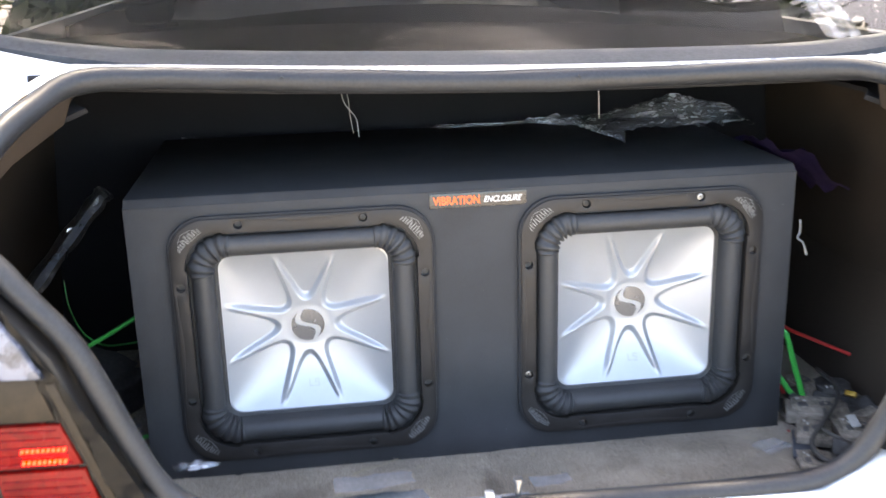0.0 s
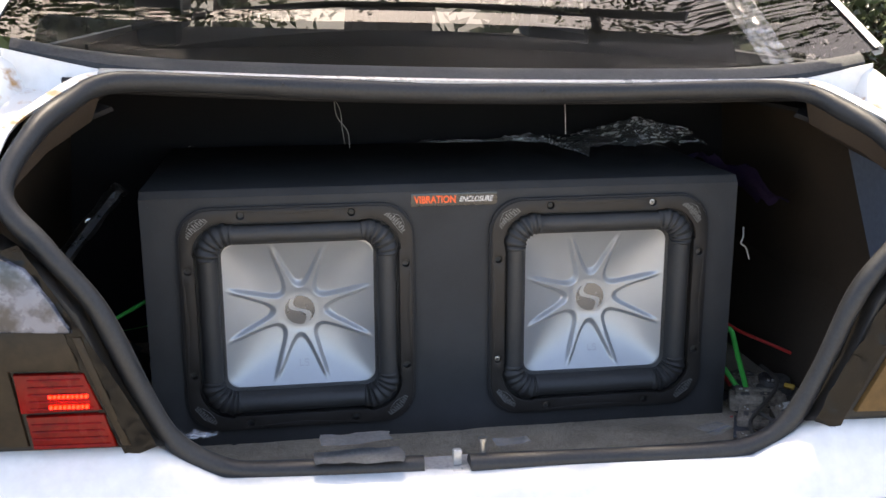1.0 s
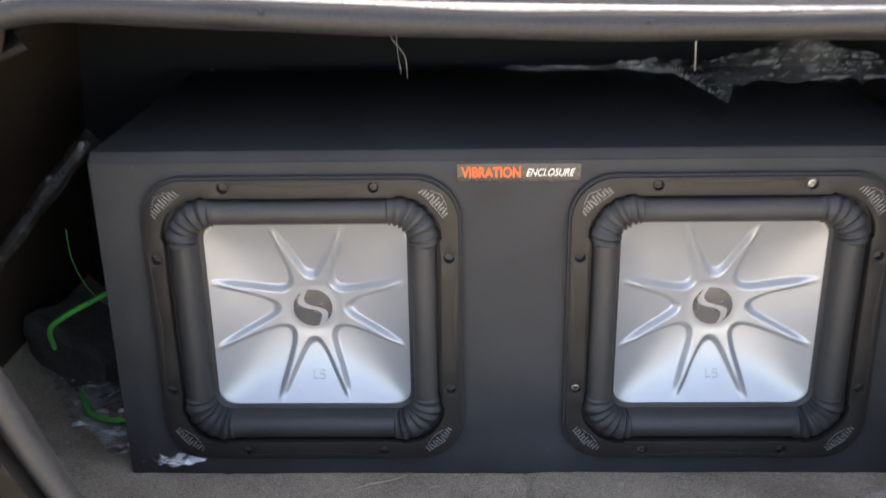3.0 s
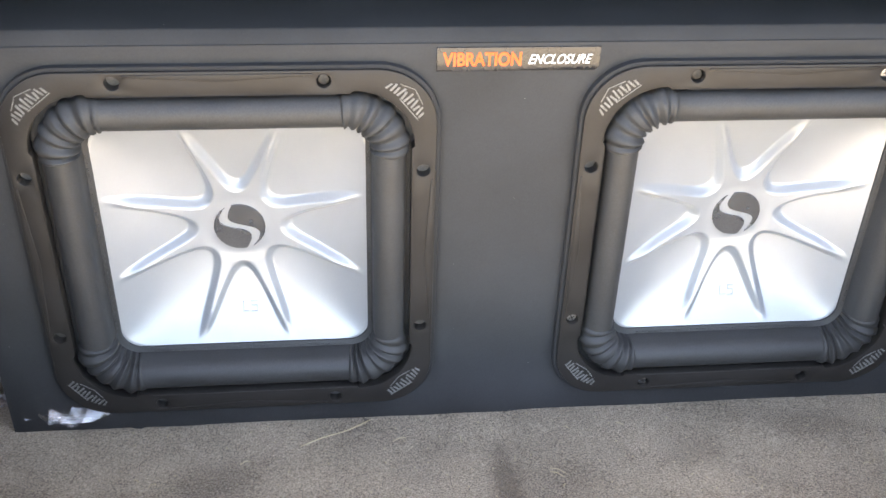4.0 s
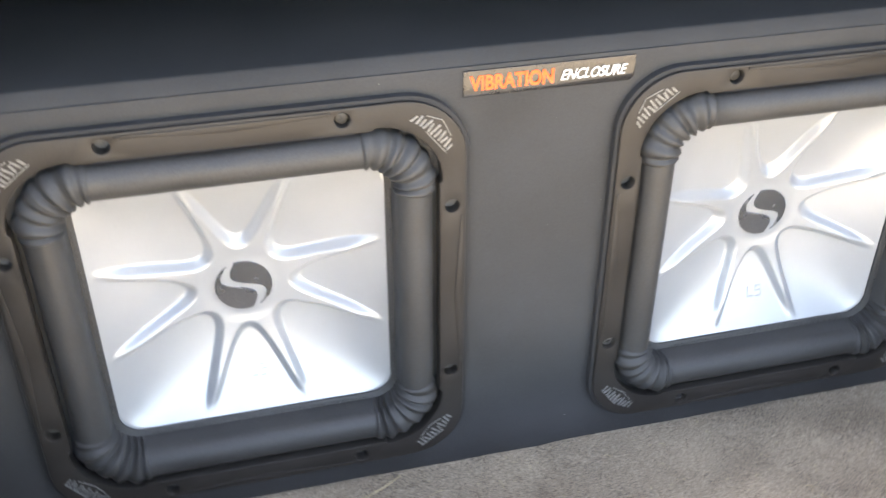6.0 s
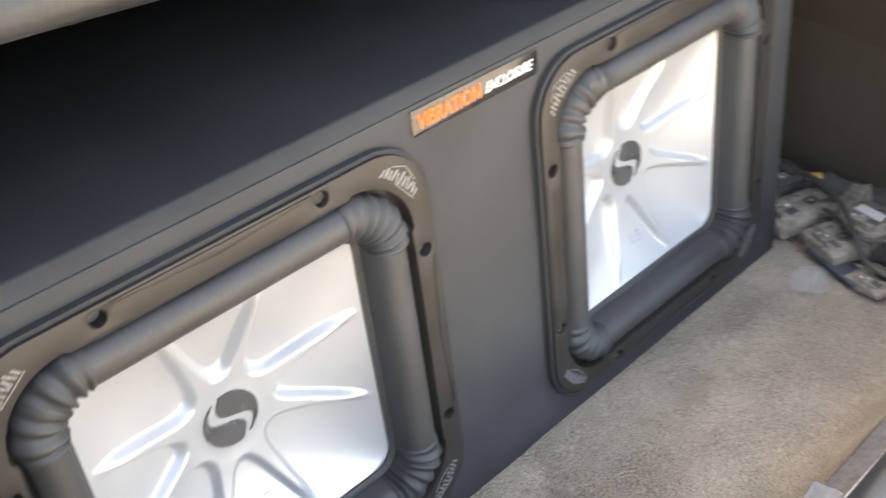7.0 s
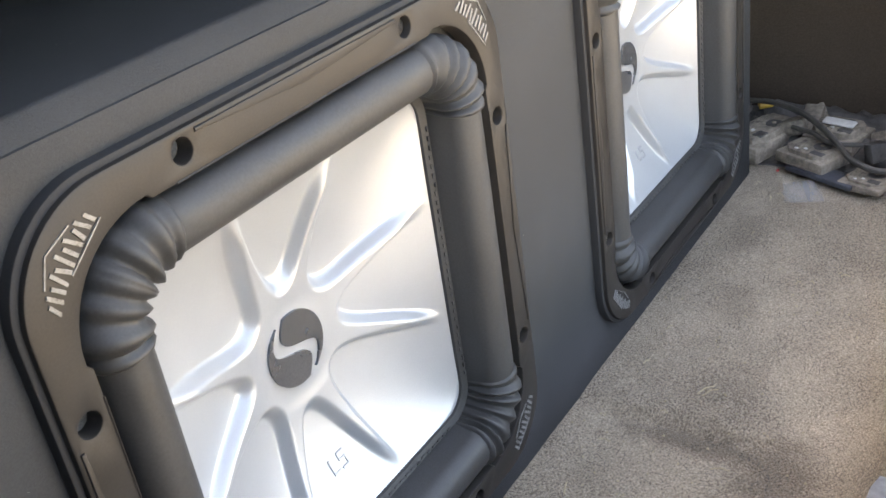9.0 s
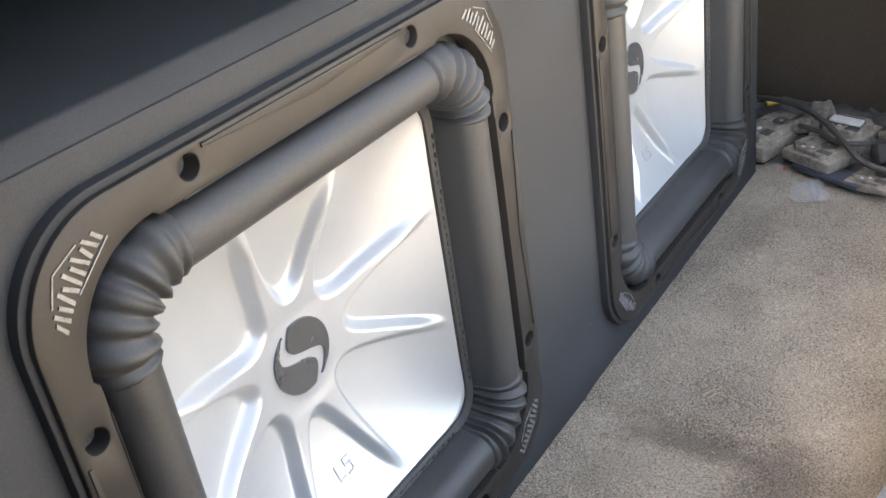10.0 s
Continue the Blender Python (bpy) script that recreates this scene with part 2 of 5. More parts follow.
YELLOW = material("yellow_tag_plastic", (0.30, 0.17, 0.02), (0.46, 0.28, 0.04), 0.5, grain=200, blotch=60, bump=0.15)
SLATE = material("slate_blue_plate", (0.022, 0.025, 0.032), (0.055, 0.06, 0.072), 0.5, grain=200, blotch=30, bump=0.2)
PURPLE = material("dark_purple_cloth", (0.028, 0.017, 0.055), (0.058, 0.038, 0.105), 0.9, grain=350, blotch=20, bump=0.5, depth=0.002, spec=0.15)
# bluish daylight near the boot opening is put into this panel colour
INNER_BLUISH = material("inner_body_bluish_light", (0.055, 0.068, 0.092), (0.10, 0.12, 0.155), 0.5, grain=120, blotch=10, bump=0.1, depth=0.001)
SCUFFED = material("scuffed_black_wrap", (0.010, 0.010, 0.010), (0.09, 0.086, 0.083), 0.35, grain=140, blotch=45, bump=0.6, depth=0.003, mix=(0.52, 0.66))
STRAW = material("dry_straw", (0.34, 0.27, 0.16), (0.56, 0.47, 0.31), 0.8, grain=200, bump=0.1)
SOIL = material("dry_sandy_ground", (0.27, 0.25, 0.22), (0.46, 0.435, 0.395), 0.95, grain=9, blotch=0.5, bump=0.5, depth=0.03, spec=0.2)
BARK = material("grey_brown_bark", (0.06, 0.045, 0.032), (0.17, 0.135, 0.10), 0.9, grain=30, blotch=4, bump=0.8, depth=0.02)
LEAF = material("dull_green_leaves", (0.035, 0.055, 0.018), (0.09, 0.12, 0.04), 0.55, grain=20, blotch=1.2, bump=0.1)


# ---- mesh helpers ----
def part(name, bm, mat, parent=None, label="", smooth=True, at=None):
    me = bpy.data.meshes.new(name)
    bm.normal_update()
    if smooth:
        for f in bm.faces:
            f.smooth = True
    bm.to_mesh(me)
    bm.free()
    me.materials.append(mat)
    ob = new(name, me)
    if smooth:
        me.set_sharp_from_angle(angle=radians(38))
    if parent is not None:
        ob.parent = parent
    if at is not None:
        ob.matrix_basis = at
    if label:
        tagged(ob, label)
    return ob


def thing(name, label, category, group="", at=None, kind=""):
    e = new(name)
    e.empty_display_size = 0.05
    if at is not None:
        e.matrix_basis = at
    return tagged(e, label, category, group, kind)


def grid(bm, pts, close_u=False, close_v=False):
    """Quads over a 2D array of points."""
    vs = [[bm.verts.new(p) for p in row] for row in pts]
    nu, nv = len(vs), len(vs[0])
    for i in range(nu if close_u else nu - 1):
        for j in range(nv if close_v else nv - 1):
            a, b, c, d = vs[i][j], vs[(i + 1) % nu][j], vs[(i + 1) % nu][(j + 1) % nv], vs[i][(j + 1) % nv]
            if len({a, b, c, d}) == 4:
                bm.faces.new((a, b, c, d))
    return vs


def tube(points, radius, sides=8, squash=1.0, cap=True):
    """A round tube along a line of points; radius is a number or a function of 0..1."""
    pts = [Vector(p) for p in points]
    n = len(pts)
    bm, rows, side = bmesh.new(), [], None
    for i, p in enumerate(pts):
        t = (pts[min(i + 1, n - 1)] - pts[max(i - 1, 0)]).normalized()
        if side is None:
            side = t.cross(Vector((0, 0, 1)) if abs(t.z) < 0.9 else Vector((1, 0, 0))).normalized()
        side = (side - t * side.dot(t)).normalized()
        up = t.cross(side)
        r = radius(i / max(1, n - 1)) if callable(radius) else radius
        rows.append([p + (side * math.cos(a) + up * math.sin(a) * squash) * r for a in (2 * math.pi * k / sides for k in range(sides))])
    vs = grid(bm, rows, close_v=True)
    if cap:
        bm.faces.new(vs[0][::-1])
        bm.faces.new(vs[-1])
    bmesh.ops.recalc_face_normals(bm, faces=bm.faces)
    return bm


def smooth_line(ctrl, steps=8):
    """A Catmull-Rom line through the given points."""
    c = [Vector(p) for p in ctrl]
    c = [c[0] * 2 - c[1]] + c + [c[-1] * 2 - c[-2]]
    out = []
    for i in range(1, len(c) - 2):
        a, b, d, e = c[i - 1:i + 3]
        for k in range(steps):
            t = k / steps
            out.append(0.5 * (2 * b + (d - a) * t + (2 * a - 5 * b + 4 * d - e) * t * t + (3 * b - a - 3 * d + e) * t ** 3))
    out.append(c[-2])
    return out


def rounded_box(sx, sy, sz, bevel=0.004, seg=2, centre=(0, 0, 0)):
    bm = bmesh.new()
    bmesh.ops.create_cube(bm, size=1.0)
    bmesh.ops.scale(bm, vec=(sx, sy, sz), verts=bm.verts)
    bmesh.ops.bevel(bm, geom=list(bm.edges), offset=bevel, segments=seg, affect='EDGES', profile=0.5)
    bmesh.ops.translate(bm, vec=centre, verts=bm.verts)
    return bm


def squircle(half, radius, corner=10, straight=6):
    """Points round a square with round corners, in x and z, from the bottom right corner on."""
    out = []
    c = half - radius
    for q in range(4):
        cx, cz = ((c, -c), (c, c), (-c, c), (-c, -c))[q]
        for k in range(corner + 1):
            a = radians(-90 + 90 * q + 90 * k / corner)
            out.append((cx + radius * math.cos(a), cz + radius * math.sin(a)))
        ax, az = out[-1]
        nx, nz = ((c, -c), (c, c), (-c, c), (-c, -c))[(q + 1) % 4]
        a = radians(90 * q)
        bx, bz = nx + radius * math.cos(a), nz + radius * math.sin(a)
        for k in range(1, straight):
            t = k / straight
            out.append((ax + (bx - ax) * t, az + (bz - az) * t))
    return out


def plate(outline, y0, y1, holes=(), bevel=0.0):
    """A flat plate in the x-z plane, from y0 (front) to y1, with holes cut through."""
    bm = bmesh.new()
    loops = [outline, *holes]
    fronts, edges = [], []
    for n, lp in enumerate(loops):
        vs = [bm.verts.new((x, y0, z)) for x, z in lp]
        es = [bm.edges.new((vs[i], vs[(i + 1) % len(vs)])) for i in range(len(vs))]
        fronts.append(vs)
        edges += es
    bmesh.ops.triangle_fill(bm, use_beauty=True, use_dissolve=False, edges=edges)
    for vs in fronts:
        back = [bm.verts.new((v.co.x, y1, v.co.z)) for v in vs]
        for i in range(len(vs)):
            j = (i + 1) % len(vs)
            bm.faces.new((vs[i], vs[j], back[j], back[i]))
    bmesh.ops.recalc_face_normals(bm, faces=bm.faces)
    if bevel:
        rim = [e for e in bm.edges if len(e.link_faces) == 2 and abs(e.verts[0].co.y - y0) < 1e-6 and abs(e.verts[1].co.y - y0) < 1e-6 and e.calc_face_angle(0) > 1.0]
        bmesh.ops.bevel(bm, geom=rim, offset=bevel, segments=2, affect='EDGES', profile=0.5)
    return bm


def circle(cx, cz, r, n=18):
    return [(cx + r * math.cos(2 * math.pi * k / n), cz + r * math.sin(2 * math.pi * k / n)) for k in range(n)]


def crumple(x0, y0, x1, y1, nx, ny, height, seed, lift=0.0):
    """A crumpled sheet over a rectangle."""
    bm, rows = bmesh.new(), []
    for i in range(nx + 1):
        row = []
        for j in range(ny + 1):
            x, y = x0 + (x1 - x0) * i / nx, y0 + (y1 - y0) * j / ny
            v = noise.noise((x * 26 + seed, y * 26, seed)) + 0.55 * abs(noise.noise((x * 70, y * 70 + seed, 2.0)))
            row.append((x + 0.006 * noise.noise((x * 40, y * 40, seed)), y + 0.008 * noise.noise((y * 40, x * 40, seed + 4)), lift + height * max(0.03, 0.45 + 0.7 * v)))
        rows.append(row)
    grid(bm, rows)
    return bm

# ---- the car round the boot ----
XC, LEAN = 0.235, -0.028


def cp(x, y, z):
    """A place in the car, x from its middle line; the car leans slightly against the box."""
    return Vector((XC + x, y, z + LEAN * x))


def mirrored(half):
    """Both sides of the car from its left half, left rear first round over the top to the right rear."""
    return [cp(*p) for p in half] + [cp(-x, y, z) for x, y, z in half[::-1]]


car = thing("car", "white car with its boot open, dusty paint and smoked tail lamps", "car")

# edge of the boot opening, from the middle of the sill up the left side to the middle of the top
HALF_RIM = [(-0.10, -0.268, 0.080), (-0.27, -0.266, 0.080), (-0.335, -0.265, 0.088), (-0.385, -0.265, 0.122), (-0.42, -0.265, 0.190), (-0.46, -0.265, 0.288),
            (-0.51, -0.262, 0.355), (-0.553, -0.245, 0.412), (-0.53, -0.18, 0.472), (-0.50, -0.12, 0.502), (-0.468, -0.08, 0.520), (-0.40, -0.058, 0.523), (-0.2, -0.05, 0.516), (-0.06, -0.05, 0.513)]

# rubber seal, torn open at the latch
seal_left = smooth_line([cp(-0.092, -0.268, 0.079)] + mirrored(HALF_RIM)[1:-1] + [cp(0.10, -0.268, 0.080), cp(-0.036, -0.272, 0.080)], 8)
seal_bm = tube(seal_left, lambda t: 0.0135 + 0.0008 * math.sin(t * 90), 12, 0.9)
part("boot_seal", seal_bm, SEAL, car, "worn black rubber seal, torn open at the latch")
for p in ((-0.0100, -0.0660, 0.5290), (0.3340, -0.0660, 0.5160)):
    part("seal_plug", tube([Vector(p), Vector(p) - Vector((0, 0.004, 0))], 0.0022, 8), GASKET, car)
flap = crumple(0.010, -0.288, 0.118, -0.248, 14, 6, 0.004, 3.0, 0.098)
bmesh.ops.solidify(flap, geom=flap.faces[:], thickness=0.006)
part("seal_flap", flap, FLAP, car, "loose flat end of the torn seal")
flap = crumple(0.020, -0.258, 0.105, -0.228, 10, 5, 0.004, 8.0, 0.110)
bmesh.ops.solidify(flap, geom=flap.faces[:], thickness=0.004)
part("seal_scrap", flap, FLAP, car, "grey torn strip lying over the seal end")
flap = crumple(0.235, -0.262, 0.280, -0.240, 10, 5, 0.007, 5.0, 0.096)
bmesh.ops.solidify(flap, geom=flap.faces[:], thickness=0.004)
part("seal_scrap", flap, FLAP, car, "torn strip of rubber by the latch")


def strip(a, b, rows, mat, name, label="", thick=0.004):
    """A sheet between two lines of equal length, bent through the rows of (share, lift)."""
    bm = bmesh.new()
    grid(bm, [[p.lerp(q, s) + Vector((0, dy, dz)) for s, dy, dz in rows] for p, q in zip(a, b)])
    bmesh.ops.recalc_face_normals(bm, faces=bm.faces)
    if thick:
        bmesh.ops.solidify(bm, geom=bm.faces[:], thickness=thick)
    return part(name, bm, mat, car, label)


def line_x(x0, x1, f, n=28):
    return [cp(*f(x0 + (x1 - x0) * i / n)) for i in range(n + 1)]


bow = lambda x: 0.020 * (1 - (x / 0.6) ** 2)          # the glass edge curves forward in the middle
rise = lambda x: 0.020 * max(0.0, (abs(x) - 0.36) / 0.24) ** 2     # and climbs towards the pillars
# cowl between the opening and the glass: bare edge, grey moulding
# the metal edge's highlight line is drawn by this narrow pale strip
strip(line_x(-0.47, 0.47, lambda x: (x, -0.052 - 0.03 * max(0, abs(x) - 0.40) / 0.07, 0.529 + 0.008 * (x / 0.47) ** 2)),
      line_x(-0.47, 0.47, lambda x: (x, -0.0475 + bow(x) * 0.15, 0.530 + 0.008 * (x / 0.47) ** 2)), ((0, 0, -0.012), (0, 0, 0), (0.5, 0, 0.002), (1, 0, 0)), EDGE_METAL, "boot_edge", "bare metal edge, coloured pale for the bright line on it")
strip(line_x(-0.59, 0.59, lambda x: (x, -0.0485 + bow(x) * 0.15 + 0.035 * max(0, abs(x) - 0.44) / 0.15, 0.529 + 0.012 * (x / 0.6) ** 2 + rise(x))),
      line_x(-0.59, 0.59, lambda x: (x, 0.005 + bow(x), 0.541 + 0.013 * (x / 0.6) ** 2 + rise(x))), ((0, 0, -0.01), (0.05, 0, 0.002), (0.5, 0, 0.005), (1, 0, 0.001)), MOULD, "glass_moulding", "grey dusty rubber strip under the rear glass")

# rear glass, curved
g = bmesh.new()
GL = [[cp(x * (1 - 0.16 * s), 0.004 + bow(x) + 0.62 * s - 0.02 * s * s, 0.541 + 0.013 * (x / 0.6) ** 2 + rise(x) * (1 - s) + 0.40 * s + 0.05 * s * (1 - s) - 0.03 * s * (x / 0.6) ** 2)
       for x in (-0.62 + 1.24 * i / 24 for i in range(25))] for s in (j / 14 for j in range(15))]
grid(g, GL)
rear_glass = part("rear_glass", g, GLASS, car, "tinted curved rear window")
rear_glass.visible_shadow = False
film = bmesh.new()
grid(film, [[cp(0.44 + 0.05 * u + 0.03 * s * -1, 0.0 + 0.30 * s, 0.556 + 0.21 * s + 0.006 * noise.noise((u * 9, s * 14, 1.0))) for u in (k / 10 for k in range(11))] for s in (j / 24 for j in range(25))])
part("plastic_streak", film, FILM, car, "wrinkled clear plastic film stuck on the glass").visible_shadow = False

for sgn, side_name in ((-1, "left"), (1, "right")):
    s = sgn
    # gutter beside the opening and the quarter panel
    inner = smooth_line([cp(s * 0.458, -0.048, 0.531), cp(s * 0.487, -0.076, 0.526), cp(s * 0.522, -0.127, 0.504), cp(s * 0.553, -0.187, 0.475), cp(s * 0.568, -0.25, 0.414)], 7)
    outer = smooth_line([cp(s * 0.60, -0.015, 0.543), cp(s * 0.615, -0.06, 0.520), cp(s * 0.63, -0.13, 0.492), cp(s * 0.645, -0.19, 0.470), cp(s * 0.655, -0.26, 0.430)], 7)
    strip(inner, outer, ((0, 0, 0), (0.12, 0, 0.003), (0.3, 0, -0.012), (0.55, 0, -0.028), (0.8, 0, -0.028), (0.9, 0, 0.0), (1, 0, 0.008)), RUSTY_WHITE, "boot_gutter", "white painted rain gutter with rust stains")
    strip(smooth_line([cp(s * 0.43, -0.050, 0.530), cp(s * 0.50, -0.040, 0.541), cp(s * 0.60, -0.018, 0.560)], 6), smooth_line([cp(s * 0.458, -0.052, 0.522), cp(s * 0.522, -0.046, 0.506), cp(s * 0.60, -0.020, 0.486)], 6),
          ((0, 0, 0), (0.5, 0.004, 0), (1, 0, 0)), WHITE_PAINT, "cowl_side", "white painted corner plate under the glass", 0.002)
    top = smooth_line([cp(s * 0.598, 0.0, 0.553), cp(s * 0.615, -0.06, 0.528), cp(s * 0.63, -0.13, 0.500), cp(s * 0.645, -0.19, 0.478), cp(s * 0.655, -0.262, 0.438)], 7)
    low = [Vector((XC + s * 0.80, p.y, -0.25)) for p in top]
    strip(top, low, ((0, 0, 0), (0.05, 0, 0.030), (0.16, 0, 0.085), (0.30, 0, 0.06), (0.5, 0, 0.0), (1, 0, 0)), WHITE_PAINT, "quarter_panel", "dusty white quarter panel")
    # long side of the body and the pillar beside the glass
    a = [cp(s * 0.598, y, 0.553 + 0.01 * y) for y in (0, 0.4, 0.8, 1.2, 1.8, 2.3)]
    b = [Vector((XC + s * 0.80, p.y, -0.25)) for p in a]
    strip(a, b, ((0, 0, 0), (0.05, 0, 0.030), (0.16, 0, 0.085), (0.30, 0, 0.06), (0.5, 0, 0), (1, 0, 0)), WHITE_PAINT, "body_side", "plain white body side")
    pil = bmesh.new()
    grid(pil, [[p + Vector((s * ox, oy, oz)) for ox, oy, oz in ((-0.007, 0.0, 0.003), (0.0, 0.0, 0.006), (0.008, 0.002, 0.003), (0.011, 0.010, -0.006), (0.0, 0.010, -0.009))]
               for p in [r[0 if s < 0 else -1] for r in GL]])
    part("rear_pillar", pil, WHITE_PAINT, car, "slim white pillar edge beside the glass")
    # tail lamp in the rear face
    hw = tagged(part("tail_lamp", plate([(XC + s * x, z + LEAN * s * x) for x, z in ((-0.395 * -1, 0.125), (0.412, 0.135), (0.445, 0.205), (0.475, 0.285), (0.515, 0.338), (0.56, 0.368), (0.72, 0.385), (0.765, 0.36), (0.77, 0.145), (0.74, 0.125))],
                -0.288, -0.235, bevel=0.006), LAMP_BLACK, car), "black tail lamp housing wrapped with tape at its inner edge")

    def lens(name, mat, pts, y, label, t=0.010):
        bm = plate([(XC + s * x, z + LEAN * s * x) for x, z in pts], y, y + t, bevel=0.003)
        return part(name, bm, mat, hw, label)
    if s < 0:
        lens("lens", LAMP_RED, ((0.458, 0.176), (0.545, 0.174), (0.549, 0.220), (0.474, 0.220)), -0.296, "red lens")
        lens("lens", LAMP_RED, ((0.445, 0.131), (0.535, 0.131), (0.540, 0.1705), (0.456, 0.1715)), -0.296, "red lens")
        for k in range(9):
            z0 = 0.136 + 0.0085 * k + (0.010 if k > 3 else 0.0)
            x0 = 0.449 + 0.35 * (z0 - 0.131)
            part("lens_rib", tube([cp(s * x0, -0.2962, z0), cp(s * 0.534, -0.2962, z0)], 0.0014, 6), LAMP_RED, hw)
        for k in range(2):
            for i in range(9):
                part("lamp_bead", rounded_box(0.0038, 0.004, 0.0042, 0.001, 1, tuple(cp(s * (0.473 + 0.0048 * i), -0.297, 0.182 + 0.0125 * k))), LAMP_LIT, hw)
        lens("lens", LAMP_SMOKE, ((0.540, 0.134), (0.75, 0.135), (0.75, 0.272), (0.492, 0.270), (0.477, 0.2225), (0.553, 0.2225)), -0.294, "smoked brown lens")
        lens("lens", LAMP_CLEAR, ((0.482, 0.268), (0.75, 0.276), (0.74, 0.372), (0.565, 0.362), (0.525, 0.342), (0.502, 0.306)), -0.300, "clear lens, patchy blue-grey for the sky in it")
        lens("rim_strip", LAMP_SMOKE, ((0.430, 0.131), (0.440, 0.131), (0.484, 0.262), (0.474, 0.262)), -0.294, "dull bronze strip along the lens")
    else:
        lens("lens", LAMP_AMBER, ((0.455, 0.140), (0.75, 0.135), (0.745, 0.355), (0.56, 0.335)), -0.296, "smoked amber-brown lens")
    # tape wrapped over the inner edge
    for k in range(3):
        f0, f1 = k / 3, (k + 1) / 3 + 0.06
        bm, rows = bmesh.new(), []
        for i in range(31):
            u = i / 30
            f = f0 + (f1 - f0) * u
            row = []
            for j in range(15):
                v = j / 14
                x = 0.402 + 0.12 * f ** 1.1 + 0.034 * v
                row.append(cp(s * x, -0.2915 - 0.004 * noise.noise((x * 45, f * 9, k * 5.0 + s)) - 0.0026 * abs(noise.noise((x * 120, f * 24, k))), 0.128 + 0.225 * f - 0.012 * v))
            rows.append(row)
        grid(bm, rows)
        bmesh.ops.solidify(bm, geom=bm.faces[:], thickness=0.002)
        part("tape", bm, TAPE, hw, "crumpled shiny black tape")
    if s > 0:
        for k in range(5):
            a0 = cp(0.515 + 0.01 * k, -0.300, 0.325 + 0.006 * k)
            part("strand", tube(smooth_line([a0, a0 + Vector((0.012, -0.008, -0.012 - 0.004 * k)), a0 + Vector((0.035 + 0.006 * k, -0.004, -0.018 - 0.002 * k))], 5), 0.0012, 5), FILM if k % 2 else PALE, hw, "frayed pale plastic strand")

# rear face under the sill, bumper below
sill_a = line_x(-0.42, 0.42, lambda x: (x, -0.282, 0.078 + 0.05 * max(0, abs(x) - 0.33) / 0.09))
sill_b = line_x(-0.42, 0.42, lambda x: (x, -0.335, 0.040))
strip(sill_a, sill_b, ((0, 0.03, -0.004), (0, 0, 0), (0.18, -0.012, 0.0), (0.5, -0.012, 0.0), (1, 0, 0)), WHITE_PAINT, "rear_panel", "white painted rear panel under the boot sill")
for s in (-1, 1):
    a = line_x(s * 0.42, s * 0.80, lambda x: (x, -0.282, 0.128))
    b = line_x(s * 0.42, s * 0.80, lambda x: (x, -0.335, 0.040 + 0.02 * max(0, abs(x) - 0.42)))
    strip(a, b, ((0, 0.03, 0), (0, 0, 0), (0.18, -0.012, 0.0), (0.5, -0.012, 0.0), (1, 0, 0)), WHITE_PAINT, "rear_panel", "white painted panel under the tail lamp")
    a = line_x(s * 0.56, s * 0.80, lambda x: (x, -0.255, 0.425))
    b = line_x(s * 0.56, s * 0.80, lambda x: (x, -0.285, 0.372))
    strip(a, b, ((0, 0, 0), (1, 0, 0)), WHITE_PAINT, "rear_panel", "white panel above the tail lamp")
a = line_x(-0.80, 0.80, lambda x: (x, -0.34, 0.033 + 0.02 * max(0, abs(x) - 0.42)))
b = line_x(-0.80, 0.80, lambda x: (x, -0.40, -0.22))
strip(a, b, ((0, 0.02, 0), (0, -0.01, 0), (0.1, -0.035, 0), (0.6, -0.03, 0), (1, 0, 0)), WHITE_PAINT, "bumper", "white rear bumper")

# latch striker and bracket on the sill
bolt = tube([cp(-0.018, -0.264, 0.072), cp(-0.018, -0.264, 0.108)], 0.0038, 12)
part("striker_bolt", bolt, STEEL, car, "shiny latch striker bolt")
part("bolt_head", tube([cp(-0.018, -0.264, 0.107), cp(-0.018, -0.264, 0.111)], 0.0055, 12), STEEL, car, "flat steel bolt head")
part("latch_bracket", rounded_box(0.011, 0.010, 0.020, 0.002, 2, tuple(cp(-0.050, -0.266, 0.088))), EDGE_METAL, car, "bent steel latch bracket")
part("latch_plate", rounded_box(0.10, 0.045, 0.004, 0.0015, 2, tuple(cp(-0.05, -0.262, 0.076))), EDGE_METAL, car, "scratched pale metal sill plate")

# inside of the boot
def wall(name, a, b, mat, label, rows=((0, 0, 0), (1, 0, 0)), thick=0.006):
    return strip([Vector(p) for p in a], [Vector(p) for p in b], rows, mat, name, label, thick)


fl = bmesh.new()
rows = []
